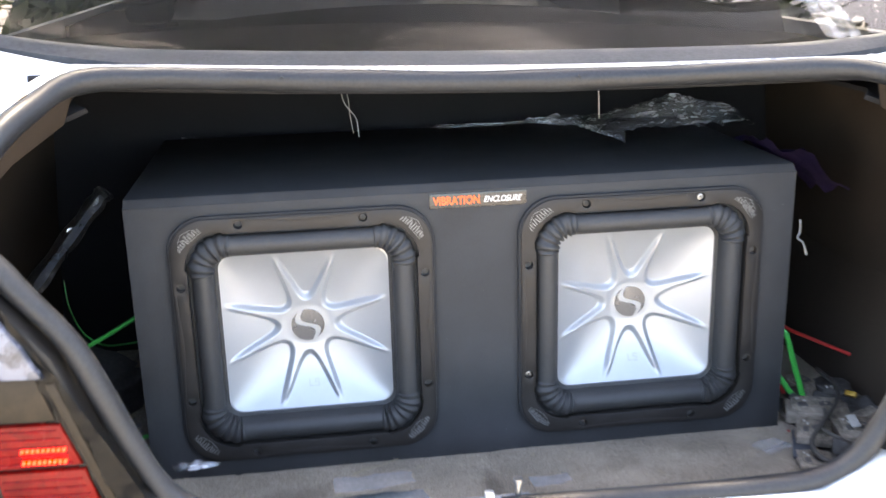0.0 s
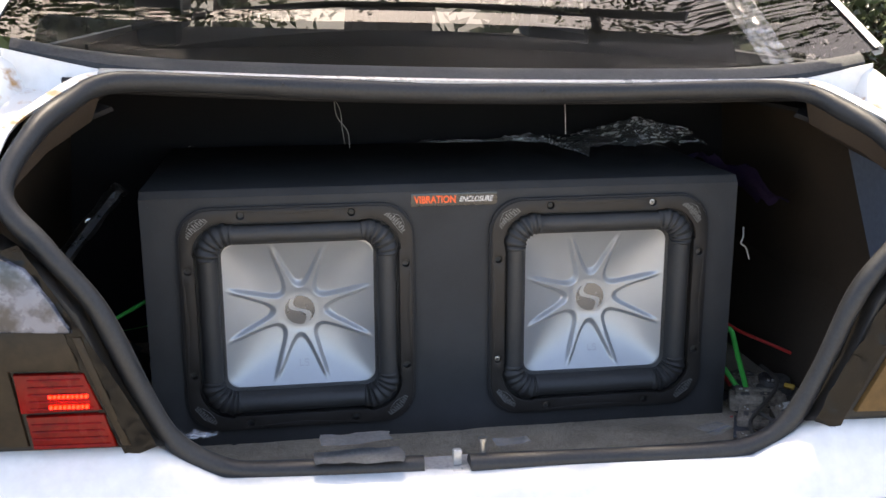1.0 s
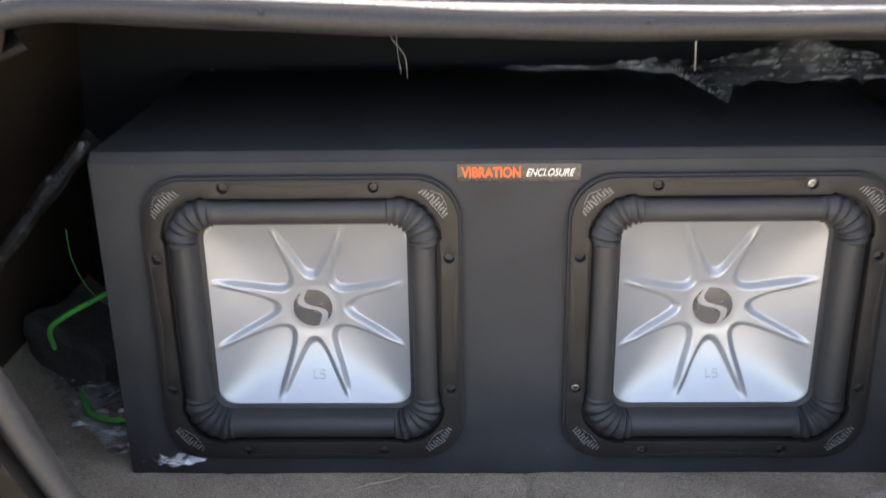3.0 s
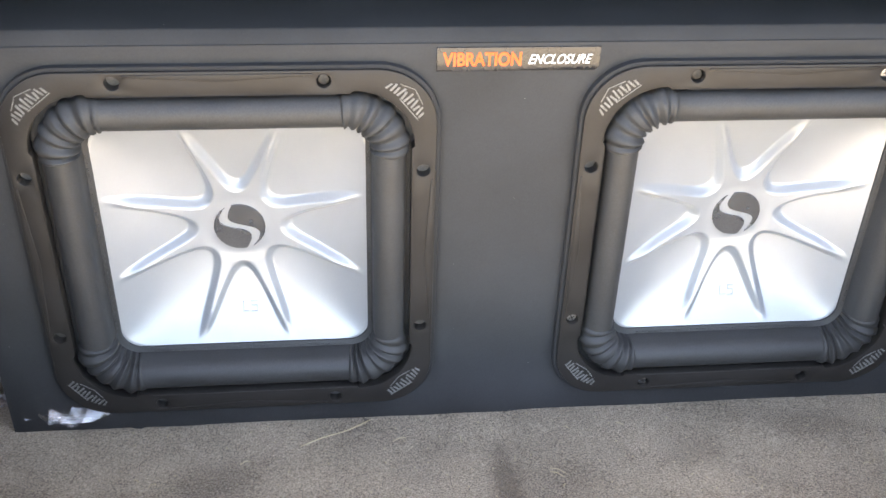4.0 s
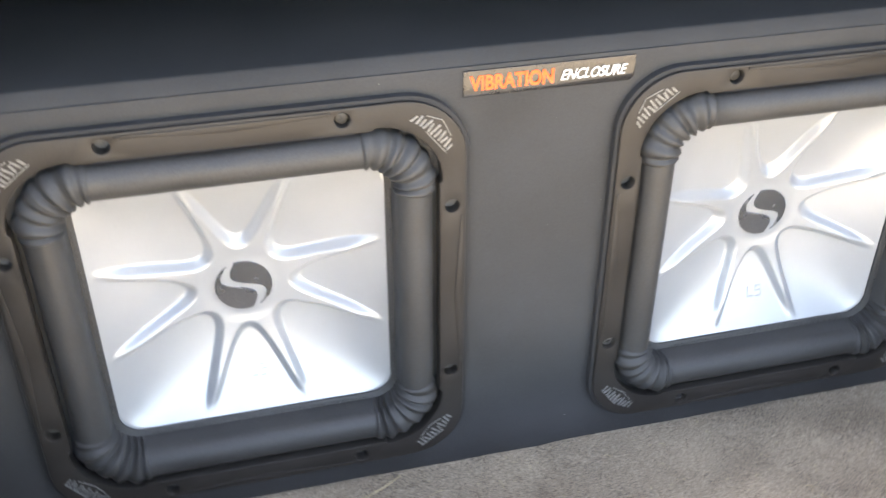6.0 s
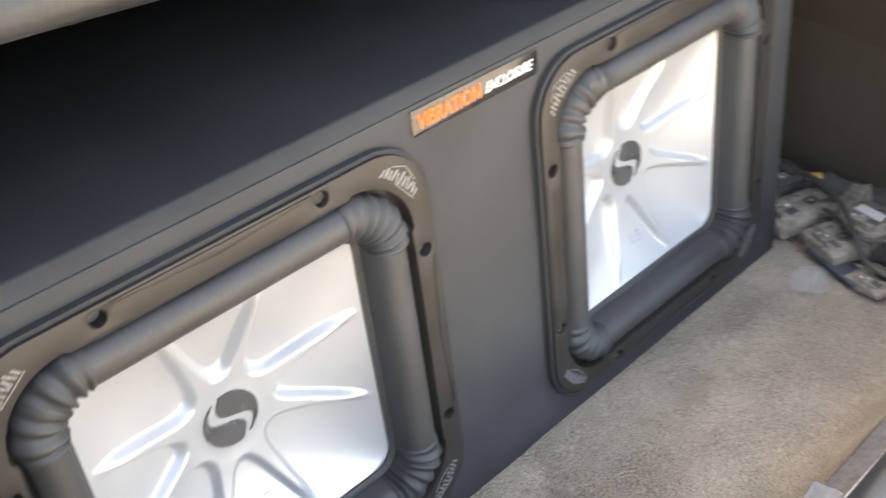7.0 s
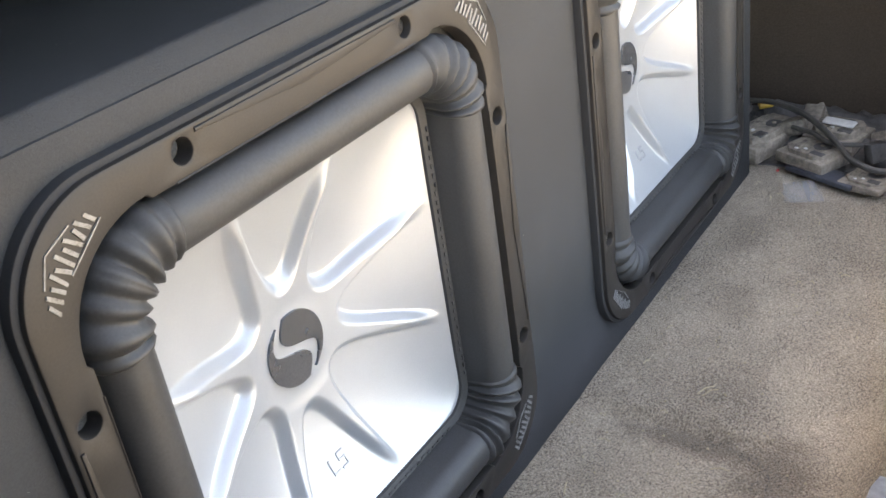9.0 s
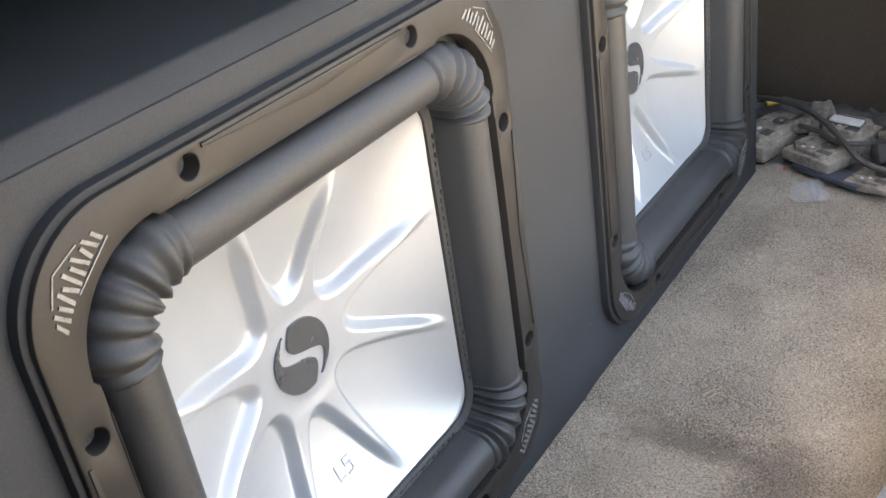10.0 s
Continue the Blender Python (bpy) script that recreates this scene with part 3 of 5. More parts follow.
for i in range(331):
    x = -0.43 + 1.32 * i / 330
    row = []
    for j in range(121):
        y = -0.225 + 0.72 * j / 120
        bend = 0.243 + 0.005 * noise.noise((y * 22, 0, 0)) + 0.10 * max(0.0, -0.13 - y)
        away = max(0.0, min(1.0, (0.012 - y) / 0.035))
        fade = max(0.0, min(1.0, (y + 0.17) / 0.06)) * away
        step = 0.0048 / (1 + math.exp((bend - x) * 420)) * fade
        dip = -0.0045 * math.exp(-((x - bend + 0.007) / 0.007) ** 2) * fade - 0.0022 * math.exp(-((x + 0.104) / 0.004) ** 2)
        h = 0.003 * noise.noise((x * 7, y * 7, 0.3)) + 0.0022 * noise.noise((x * 24, y * 24, 5.0)) + 0.0008 * noise.noise((x * 120, y * 120, 1.0))
        edge = 0.05 * max(0.0, (-0.17 - y) / 0.055) ** 2 + 0.05 * max(0.0, (x - 0.80) / 0.09) ** 2 + 0.05 * max(0.0, (-0.36 - x) / 0.07) ** 2
        row.append((x, y, -0.0035 + 0.0042 * (1 - away) + step + dip + h * (0.35 + 0.65 * away) + edge))
    rows.append(row)
grid(fl, rows)
part("boot_carpet", fl, CARPET, car, "worn grey-brown boot carpet with dust and a crease")

wall("boot_inner_panel", [(x, -0.222, 0.03) for x in np.linspace(-0.42, 0.88, 20)], [(x, -0.262, 0.074 + 0.014 * (0.235 - x) * 1.0) for x in np.linspace(-0.42, 0.88, 20)],
     SILL_METAL, "grimy metal inside of the boot sill", ((0, 0, 0), (0.35, 0.006, 0.012), (0.7, 0.004, 0.006), (1, 0, 0)))
for s, xw in ((-1, -0.44), (1, 0.885)):
    ys = np.linspace(-0.24, 0.52, 20)
    wall("side_trim", [(xw, y, -0.02) for y in ys], [(xw - s * 0.040 + 0.008 * noise.noise((y * 6, s, 0)), y, 0.50) for y in ys], FELT, "dark brown felt side trim",
         ((0, 0, 0), (0.15, 0, 0), (0.3, 0.0, 0), (0.6, 0, 0), (1, 0, 0)))
    # underside from the opening to the side trim
    a = [cp(s * x, y, z) for x, y, z in ((0.47, -0.078, 0.524), (0.515, -0.150, 0.492), (0.542, -0.205, 0.460), (0.562, -0.245, 0.408), (0.515, -0.25, 0.345), (0.465, -0.25, 0.28), (0.425, -0.25, 0.18), (0.39, -0.25, 0.11), (0.33, -0.25, 0.07))]
    b = [Vector((xw, y, z)) for y, z in ((0.02, 0.42), (-0.06, 0.41), (-0.14, 0.40), (-0.20, 0.38), (-0.225, 0.35), (-0.23, 0.28), (-0.23, 0.18), (-0.23, 0.10), (-0.23, 0.02))]
    wall("corner_trim", a, b, FELT, "dark felt trim in the boot corner", ((0, 0, 0), (0.10, 0.004, -0.034), (0.5, 0, -0.034), (1, 0, 0)))
    # lining between the shelf's underside and the side trim
    a = [cp(s * x, y, z) for x, y, z in ((0.46, -0.070, 0.492), (0.49, -0.02, 0.494), (0.50, 0.05, 0.492), (0.51, 0.15, 0.488), (0.52, 0.34, 0.484), (0.53, 0.52, 0.482))]
    b = [Vector((xw, y, z)) for y, z in ((0.0, 0.415), (0.04, 0.44), (0.09, 0.46), (0.17, 0.475), (0.34, 0.478), (0.52, 0.478))]
    wall("roof_lining", a, b, BLACK_TRIM, "black lining under the shelf's corner", ((0, 0, 0), (0.5, 0, 0), (1, 0, 0)))
bolster = [[(x + 0.010 * noise.noise((y * 7, z * 9, 2.0)), y, z) for x, z in ((0.800, -0.01), (0.806, 0.03), (0.818, 0.07), (0.842, 0.12), (0.866, 0.17), (0.884, 0.21))] for y in np.linspace(-0.225, 0.50, 40)]
bol = bmesh.new()
grid(bol, bolster)
part("side_bolster", bol, FELT, car, "dark brown felt bulge over the wheel arch")
wall("boot_roof", line_x(-0.52, 0.52, lambda x: (x, -0.044 - 0.10 * max(0, abs(x) - 0.42), 0.505 + 0.010 * min(1, (x / 0.47) ** 2))), line_x(-0.64, 0.64, lambda x: (x, 0.54, 0.490)),
     BLACK_TRIM, "dark underside of the rear shelf", ((0, 0, 0.012), (0.01, 0, 0), (0.06, 0, -0.004), (1, 0, 0)))
wall("boot_bulkhead", [(x, 0.53, -0.02) for x in np.linspace(-0.45, 0.90, 6)], [(x, 0.53, 0.50) for x in np.linspace(-0.45, 0.90, 6)], BLACK_TRIM, "black back of the rear seat")
# stands where the side wall is lit; the bluish light is in its colour
wall("inner_quarter", [(0.850, y, 0.24) for y in (-0.215, -0.15, -0.09, -0.05)], [(0.832, y, 0.47) for y in (-0.15, -0.10, -0.02, 0.05)], INNER_BLUISH, "inner body panel, coloured blue-grey for the light on it", thick=0.003)

# cabin behind the glass: shelf, arched seat top, bar for a reflected arc, dash, roof
shelf = line_x(-0.60, 0.60, lambda x: (x, 0.03 + bow(x), 0.526))
wall("rear_shelf", shelf, line_x(-0.60, 0.60, lambda x: (x, 0.40, 0.532 + 0.024 * (1 - (x / 0.6) ** 2))), SHELF, "black cloth rear shelf")
arch = lambda x: 0.548 + 0.034 * (1 - (x / 0.42) ** 2) if abs(x) < 0.42 else 0.548 - 0.10 * (abs(x) - 0.42)
wall("seat_top", line_x(-0.60, 0.60, lambda x: (x, 0.37, 0.50)), line_x(-0.60, 0.60, lambda x: (x, 0.39, arch(x))), SHELF, "arched top of the dark rear seat", thick=0.03)
# added bar: it draws a dark arc that is a reflection in the glass
hoop = [cp(x, 0.42, 0.592 + 0.036 * (1 - (x / 0.42) ** 2)) for x in np.linspace(-0.50, 0.50, 25)]
part("reflected_arc_bar", tube(hoop, 0.006, 8), DARK_DUSTY, car, "added dark bar drawing the arc reflected in the glass")
for s in (-1, 1):
    wall("cabin_side", [cp(s * 0.62, 0.56, 0.2), cp(s * 0.62, 2.2, 0.2)], [cp(s * 0.60, 0.56, 0.54), cp(s * 0.60, 2.2, 0.56)], BLACK_TRIM, "dark door lining")
    part("door_pillar", rounded_box(0.09, 0.10, 0.46, 0.02, 2, tuple(cp(s * 0.52, 0.95, 0.75))), DARK_DUSTY, car, "brown-grey door pillar")
    part("front_pillar", tube([cp(s * 0.60, 2.2, 0.55), cp(s * 0.50, 1.55, 0.97)], 0.03, 8), WHITE_PAINT, car, "front pillar")
for s, w in ((1, 0.24), (-1, 0.16)):
    bk = rounded_box(w * 2, 0.12, 0.62, 0.05, 4, tuple(cp(s * 0.38, 1.05, 0.20)))
    part("front_seat", bk, SEAT_BROWN, car, "brown cloth front seat back")
wall("quarter_trim", [cp(x, 0.42, 0.50) for x in (0.30, 0.45, 0.59)], [cp(x, 0.52, 0.86) for x in (0.30, 0.42, 0.53)], SEAT_BROWN, "brown cloth trim beside the rear seat", thick=0.02)
wall("dashboard", [cp(x, 1.75, 0.48) for x in (-0.6, 0, 0.6)], [cp(x, 2.3, 0.53) for x in (-0.6, 0, 0.6)], BLACK_TRIM, "dark dashboard")
wall("cabin_floor", [cp(x, 0.55, -0.1) for x in (-0.78, 0, 0.78)], [cp(x, 2.3, -0.1) for x in (-0.78, 0, 0.78)], BLACK_TRIM, "dark cabin floor")
wall("firewall", [cp(x, 2.3, -0.2) for x in (-0.78, 0, 0.78)], [cp(x, 2.3, 0.53) for x in (-0.78, 0, 0.78)], BLACK_TRIM, "dark front bulkhead")
wall("car_roof", [cp(x, 0.62, 0.95 - 0.05 * (x / 0.5) ** 2) for x in np.linspace(-0.52, 0.52, 13)], [cp(x, 1.55, 0.98 - 0.05 * (x / 0.5) ** 2) for x in np.linspace(-0.52, 0.52, 13)], WHITE_PAINT, "white car roof", thick=0.03)
wall("floor_pan", [(x, -0.26, -0.05) for x in (-0.55, 0.235, 1.02)], [(x, 2.3, -0.15) for x in (-0.55, 0.235, 1.02)], SILL_METAL, "plain steel floor pan")

# the boot lid, standing open
lid_top = lambda x: 1.13 - 0.20 * abs(x / 0.56) ** 2.4
lid_y = lambda z: -0.012 + 0.523 * (z - 0.615)
wall("boot_lid", [cp(x, 0.035, 0.705) for x in np.linspace(-0.56, 0.56, 25)], [cp(x, lid_y(lid_top(x)), lid_top(x)) for x in np.linspace(-0.56, 0.56, 25)], WHITE_PAINT,
     "white boot lid standing open, leaning over the rear glass", ((0, 0, 0), (0.3, -0.012, 0), (0.8, -0.012, 0), (0.96, -0.004, 0), (1, 0.006, 0)), thick=0.02)
part("spoiler", tube([cp(x, lid_y(lid_top(x)) + 0.060, lid_top(x) - 0.006) for x in np.linspace(-0.50, 0.50, 33)], 0.011, 10, 0.6), WHITE_PAINT, car, "slim white spoiler bar on the open lid")
for x in (-0.36, 0.36):
    part("spoiler_foot", tube([cp(x, lid_y(lid_top(x)) - 0.005, lid_top(x) - 0.02), cp(x, lid_y(lid_top(x)) + 0.058, lid_top(x) - 0.008)], 0.010, 8), WHITE_PAINT, car, "white spoiler foot")
for s in (-1, 1):
    part("lid_hinge", tube(smooth_line([cp(s * 0.640, -0.045, 0.475), cp(s * 0.665, -0.040, 0.60), cp(s * 0.548, 0.048, 0.74)], 5), 0.008, 8), WHITE_PAINT, car, "white lid hinge arm")
    part("hinge_bracket", rounded_box(0.022, 0.055, 0.050, 0.006, 2, tuple(cp(s * 0.622, -0.085, 0.492))), WHITE_PAINT, car, "white hinge bracket")
    part("hinge_bolt", tube([cp(s * 0.612, -0.095, 0.497), cp(s * 0.603, -0.097, 0.497)], 0.008, 8), RUSTY_WHITE, car, "painted hinge bolt")

# ---- the subwoofer box ----
BX0, BX1, BZ, BY0, BY1 = -0.213, 0.652, 0.3795, 0.009, 0.445
CHAMFER = 0.0095
SUB_Z = 0.19
box = thing("subwoofer_box", "charcoal carpeted twin subwoofer box standing on the boot carpet", "speaker box")
bm = bmesh.new()
# profile from the front panel's top edge over the eased front edge, the top and the back, down to the floor
PROFILE = [(BY0 + 0.0012, BZ - CHAMFER - 0.0005), (BY0 + 0.0020, BZ - CHAMFER + 0.0006), (BY0 + CHAMFER - 0.0015, BZ - 0.0012), (BY0 + CHAMFER, BZ - 0.0003), (BY0 + CHAMFER + 0.002, BZ),
           (BY1 - 0.006, BZ), (BY1 - 0.002, BZ - 0.002), (BY1, BZ - 0.006), (BY1, -0.012), (BY0 + 0.002, -0.012)]
grid(bm, [[(x, y, z) for y, z in PROFILE] for x in np.linspace(BX0, BX1, 40)])
for x in (BX0, BX1):
    bm.faces.new([bm.verts.new((x, y, z)) for y, z in PROFILE])
bmesh.ops.remove_doubles(bm, verts=bm.verts, dist=1e-5)
bmesh.ops.recalc_face_normals(bm, faces=bm.faces)
part("box_body", bm, BOX_SKIN, box)
cut = [[(x + dx, z + SUB_Z) for x, z in squircle(0.1600, 0.046, 8, 3)][::-1] for dx in (0, 0.442)]
part("front_panel", plate([(BX0 - 0.001, -0.012), (BX1 + 0.001, -0.012), (BX1 + 0.001, BZ - CHAMFER), (BX0 - 0.001, BZ - CHAMFER)], BY0, BY0 + 0.018, cut, bevel=0.0013), BOX_SKIN, box)

LX0, LX1, LZ0, LZ1 = 0.162, 0.2875, 0.3478, 0.3668
label_plate = part("label", plate([(LX0, LZ0), (LX1 - 0.003, LZ0), (LX1, LZ0 + 0.003), (LX1, LZ1), (LX0, LZ1)], BY0 - 0.0012, BY0 + 0.002, bevel=0.0003), LABEL_FILM, box, "glossy black name label with orange and white words")


def words(text, x, z, size, mat, name, parent, shear=0.0, stretch=1.0, bold=0.0, y=BY0 - 0.0018):
    cu = bpy.data.curves.new("words", "FONT")
    cu.body, cu.size, cu.shear, cu.extrude, cu.offset = text, size, shear, 0.0002, bold
    tmp = new("words_tmp", cu)
    bpy.context.view_layer.update()
    me = bpy.data.meshes.new_from_object(tmp.evaluated_get(bpy.context.evaluated_depsgraph_get()))
    bpy.data.objects.remove(tmp)
    me.transform(Matrix.Translation((x, y, z)) @ Matrix.Rotation(radians(90), 4, 'X') @ Matrix.Diagonal((stretch, 1, 1, 1)))
    me.materials.clear()
    me.materials.append(mat)
    ob = new(name, me)
    ob.parent = parent
    return ob


words("VIBRATION", LX0 + 0.005, LZ0 + 0.0048, 0.0148, LABEL_RED, "lettering", label_plate, stretch=0.79, bold=0.0004)
words("ENCLOSURE", LX0 + 0.0695, LZ0 + 0.0058, 0.0108, LABEL_WHITE, "lettering", label_plate, shear=0.35, stretch=0.80, bold=0.0001)


# ---- square subwoofers ----
def cone_depth(x, z):
    """Depth of the moulded cone behind the frame's face: a square dish with a star of eight arms."""
    ax, az = abs(x) / 0.1085, abs(z) / 0.1085
    p = 2.4 + 8.0 * min(1.0, (ax ** 6 + az ** 6) ** (1 / 6)) ** 3
    s = min(1.0, (ax ** p + az ** p) ** (1 / p))
    base = RIM_Y + (0.0583 - RIM_Y) * (1 - s ** 2.2)
    r = math.hypot(x, z)
    # the arms stand proud of the dish, sinking into it towards the rim
    u = min(1.0, max(0.0, (s - 0.72) / 0.28))
    proud = 0.0082 * (1 - u * u * (3 - 2 * u))
    h = min(1.0, max(0.0, (s - 0.20) / 0.12))
    h = h * h * (3 - 2 * h)
    arm_y = (base - proud) * h + 0.0493 * (1 - h)
    k = 0.0070
    total = math.exp(-(r - 0.0262) / k)
    for q in range(4):
        for e in (-1, 1):
            a = radians(90 * q + e * 20.5)
            ux, uz = math.cos(a), math.sin(a)
            t = x * ux + z * uz
            if t > 0:
                d = math.sqrt((-x * uz + z * ux) ** 2 + 1.2e-6) - 0.0066 + 0.0063 * min(1.0, t / 0.104)
                total += math.exp(-d / k) * min(1.0, t / 0.012)
    w = min(1.0, max(0.0, (0.0008 - k * math.log(total)) / 0.0066))
    w = w * w * (3 - 2 * w)
    return arm_y + (base - arm_y) * w


RIM_Y = 0.0255
SUB = thing("subwoofer", "square subwoofer with silver star-moulded cone and pleated black surround", "subwoofer", "pair of subwoofers in the box", Matrix.Translation((0, 0, SUB_Z)))
N = 300
cone = bmesh.new()
grid(cone, [[(x, cone_depth(x, z), z) for z in (-0.1125 + 0.225 * j / N for j in range(N + 1))] for x in (-0.1125 + 0.225 * i / N for i in range(N + 1))])
cone_ob = part("cone", cone, SILVER, SUB, "silver painted cone with eight raised arms")

# badge in the middle of the cone: two grey halves with a pale wave between
for sgn in (1, -1):
    R, gap, pts = 0.0218, 0.0040, []
    for k in range(25):
        a = math.pi * k / 24
        pts.append((R * math.cos(a), R * math.sin(a)))
    edge = []
    for k in range(25):
        u = -0.97 + 1.94 * k / 24
        edge.append((u * R, 0.0092 * math.sin(math.pi * u) + gap))
    poly = [p for p in pts if p[1] > gap * 0.4] + edge
    ca, sa = math.cos(radians(-67)), math.sin(radians(-67))
    poly = [(sgn * x, sgn * z) for x, z in poly]
    poly = [(x * ca - z * sa, x * sa + z * ca) for x, z in poly]
    clean = [p for i, p in enumerate(poly) if i == 0 or math.hypot(p[0] - poly[i - 1][0], p[1] - poly[i - 1][1]) > 1e-4]
    part("badge_half", plate(clean, 0.0478, 0.0500), LOGO_GREY, cone_ob, "grey badge shape on the hub", smooth=False)

# small embossed mark low on the cone, drawn as plain shapes
mk = bmesh.new()
for bx, bz, w, h in ((-0.0065, 0.0, 0.0014, 0.009), (-0.0042, -0.004, 0.005, 0.0014), (0.0035, 0.0042, 0.006, 0.0013), (0.001, 0.002, 0.0013, 0.004), (0.0035, 0.0005, 0.005, 0.0013), (0.0058, -0.0018, 0.0013, 0.004), (0.0035, -0.0042, 0.006, 0.0013)):
    cx, cz = 0.004 + bx, -0.080 + bz
    y = cone_depth(cx, cz)
    q = [(cx - w / 2, cz - h / 2), (cx + w / 2, cz - h / 2), (cx + w / 2, cz + h / 2), (cx - w / 2, cz + h / 2)]
    front = [mk.verts.new((px, cone_depth(px, pz) - 0.0007, pz)) for px, pz in q]
    back = [mk.verts.new((px, cone_depth(px, pz) + 0.001, pz)) for px, pz in q]
    mk.faces.new(front)
    for i in range(4):
        mk.faces.new((front[i], front[(i + 1) % 4], back[(i + 1) % 4], back[i]))
bmesh.ops.recalc_face_normals(mk, faces=mk.faces)
part("embossed_mark", mk, EMBOSS, cone_ob, "small embossed mark", smooth=False)

# rubber surround: lip, half roll, pleated corners
sur, rows = bmesh.new(), []
CORNER, STRAIGHT = 84, 10
HALF, RAD = 0.1265, 0.0370
mid = squircle(HALF, RAD, CORNER, STRAIGHT)
inner_l = squircle(0.1080, 0.017, CORNER, STRAIGHT)
lip_l = squircle(0.1122, 0.020, CORNER, STRAIGHT)
outer_l = squircle(0.1490, 0.050, CORNER, STRAIGHT)
per = CORNER + STRAIGHT
for i, (mx, mz) in enumerate(mid):
    q, k = divmod(i, per)
    u = k / CORNER
    roll, swell, shift = 0.0134, 0.0, 0.0
    if u <= 1.0:
        # fat rounded folds with tight valleys; the end folds stand up from the plain roll
        fade = min(1.0, min(u, 1 - u) / 0.10)
        lap = (abs(u - 0.5) * 6.4 + 0.5 + 0.09 * math.sin(u * 17 + q)) % 1.0
        wob = (0.5 - 0.5 * math.cos(2 * math.pi * lap ** 1.1)) ** 0.75
        roll += 0.0006 * fade
        swell = (0.35 + 0.65 * fade) * min(1.0, min(u, 1 - u) / 0.02) * (0.0037 + 0.0007 * math.sin(u * 11 + 2 * q)) * wob
        shift = 0.0030 * fade * math.sin(math.pi * u) ** 0.5
    out = (Vector((mx, mz)) - Vector(inner_l[i])).normalized()
    c0 = Vector((mx, mz)) + out * shift
    row = []
    row.append((inner_l[i][0], RIM_Y + 0.002, inner_l[i][1]))
    row.append((inner_l[i][0], RIM_Y - 0.002, inner_l[i][1]))
    row.append((lip_l[i][0], RIM_Y - 0.004, lip_l[i][1]))
    for a in (180, 165, 145, 120, 95, 70, 45, 22, 0, -20):
        ca, sa = math.cos(radians(a)), math.sin(radians(a))
        rr = roll + swell * (1.0 if ca < 0 else 0.6)
        p = c0 + out * (ca * rr)
        row.append((p.x, 0.0090 - sa * (0.0128 + swell * 0.9), p.y))
    row.append((outer_l[i][0], 0.0145, outer_l[i][1]))
    rows.append(row)
grid(sur, rows, close_u=True)
bmesh.ops.recalc_face_normals(sur, faces=sur.faces)
part("surround", sur, RUBBER, SUB, "black rubber half-roll surround with pleated corners")

st = bmesh.new()
for q in range(4):
    a = radians(90 * q)
    for k in range(30):
        u = -0.084 + 0.168 * k / 29
        quad = []
        for du, dv in ((-0.0014, -0.0006), (0.0014, -0.0006), (0.0014, 0.0006), (-0.0014, 0.0006)):
            uu, vv = u + du, 0.1106 + dv
            quad.append((uu * math.cos(a) - vv * math.sin(a), uu * math.sin(a) + vv * math.cos(a)))
        st.faces.new([st.verts.new((x, RIM_Y - 0.0038, z)) for x, z in quad])
bmesh.ops.recalc_face_normals(st, faces=st.faces)
bmesh.ops.solidify(st, geom=st.faces[:], thickness=0.001)
tagged(part("stitching", st, RUBBER, SUB, "row of dark stitches round the cone's edge", smooth=False), kind="stuff")

HOLES = [(dx, dz) for dx, dz in ((-0.077, 0.1545), (0.077, 0.1545), (0.153, 0.077), (0.153, -0.077), (0.077, -0.1545), (-0.077, -0.1545), (-0.153, -0.077), (-0.153, 0.077))]
# the opening is wider at the pleated corners, with a small step where the straights begin
opening = []
ring = squircle(0.1458, 0.0468, 16, 8)
for q in range(4):
    opening += ring[q * 24:q * 24 + 17]
    a = radians(90 * q)
    for v in (-0.0965, -0.05, 0.0, 0.05, 0.0965):
        opening.append((0.1436 * math.cos(a) - v * math.sin(a), 0.1436 * math.sin(a) + v * math.cos(a)))
fr = plate(squircle(0.1632, 0.046, 14, 8), 0.0, 0.0105, [opening[::-1]] + [circle(x, z, 0.0054)[::-1] for x, z in HOLES], bevel=0.0010)
frame_ob = part("frame", fr, FRAME, SUB, "square dark plastic mounting frame with eight screw holes")
part("gasket", plate(squircle(0.1662, 0.048, 14, 8), 0.0030, 0.0110, [squircle(0.1610, 0.046, 14, 8)[::-1]], bevel=0.0008), GASKET, SUB, "black gasket edge")
for x, z in HOLES:
    part("hole_bottom", plate(circle(x, z, 0.0052), 0.0088, 0.0100), HOLE_GREY, frame_ob, "", smooth=False)
# shallow notched bead along the outer edge of each side
for q in range(4):
    a = radians(90 * q)
    def turn(u, v):
        return (u * math.cos(a) - v * math.sin(a), 0.0, u * math.sin(a) + v * math.cos(a))
    outer = [(-0.069, 0.1612), (0.069, 0.1612)]
    vee = [(0.069, 0.1594), (0.045, 0.1580), (0.014, 0.1560), (0.004, 0.1552), (-0.004, 0.1552), (-0.014, 0.1560), (-0.045, 0.1580), (-0.069, 0.1594)]
    wedge = plate([(u * math.cos(a) - v * math.sin(a), u * math.sin(a) + v * math.cos(a)) for u, v in outer + vee], -0.0009, 0.0006, bevel=0.0004)
    part("edge_wedge", wedge, FRAME, frame_ob)
    pts = [turn(u, v) for u, v in ((-0.084, 0.1440), (-0.04, 0.1442), (0.04, 0.1442), (0.084, 0.1440))]
    part("inner_bead", tube(pts, 0.0005, 6), FRAME, frame_ob)
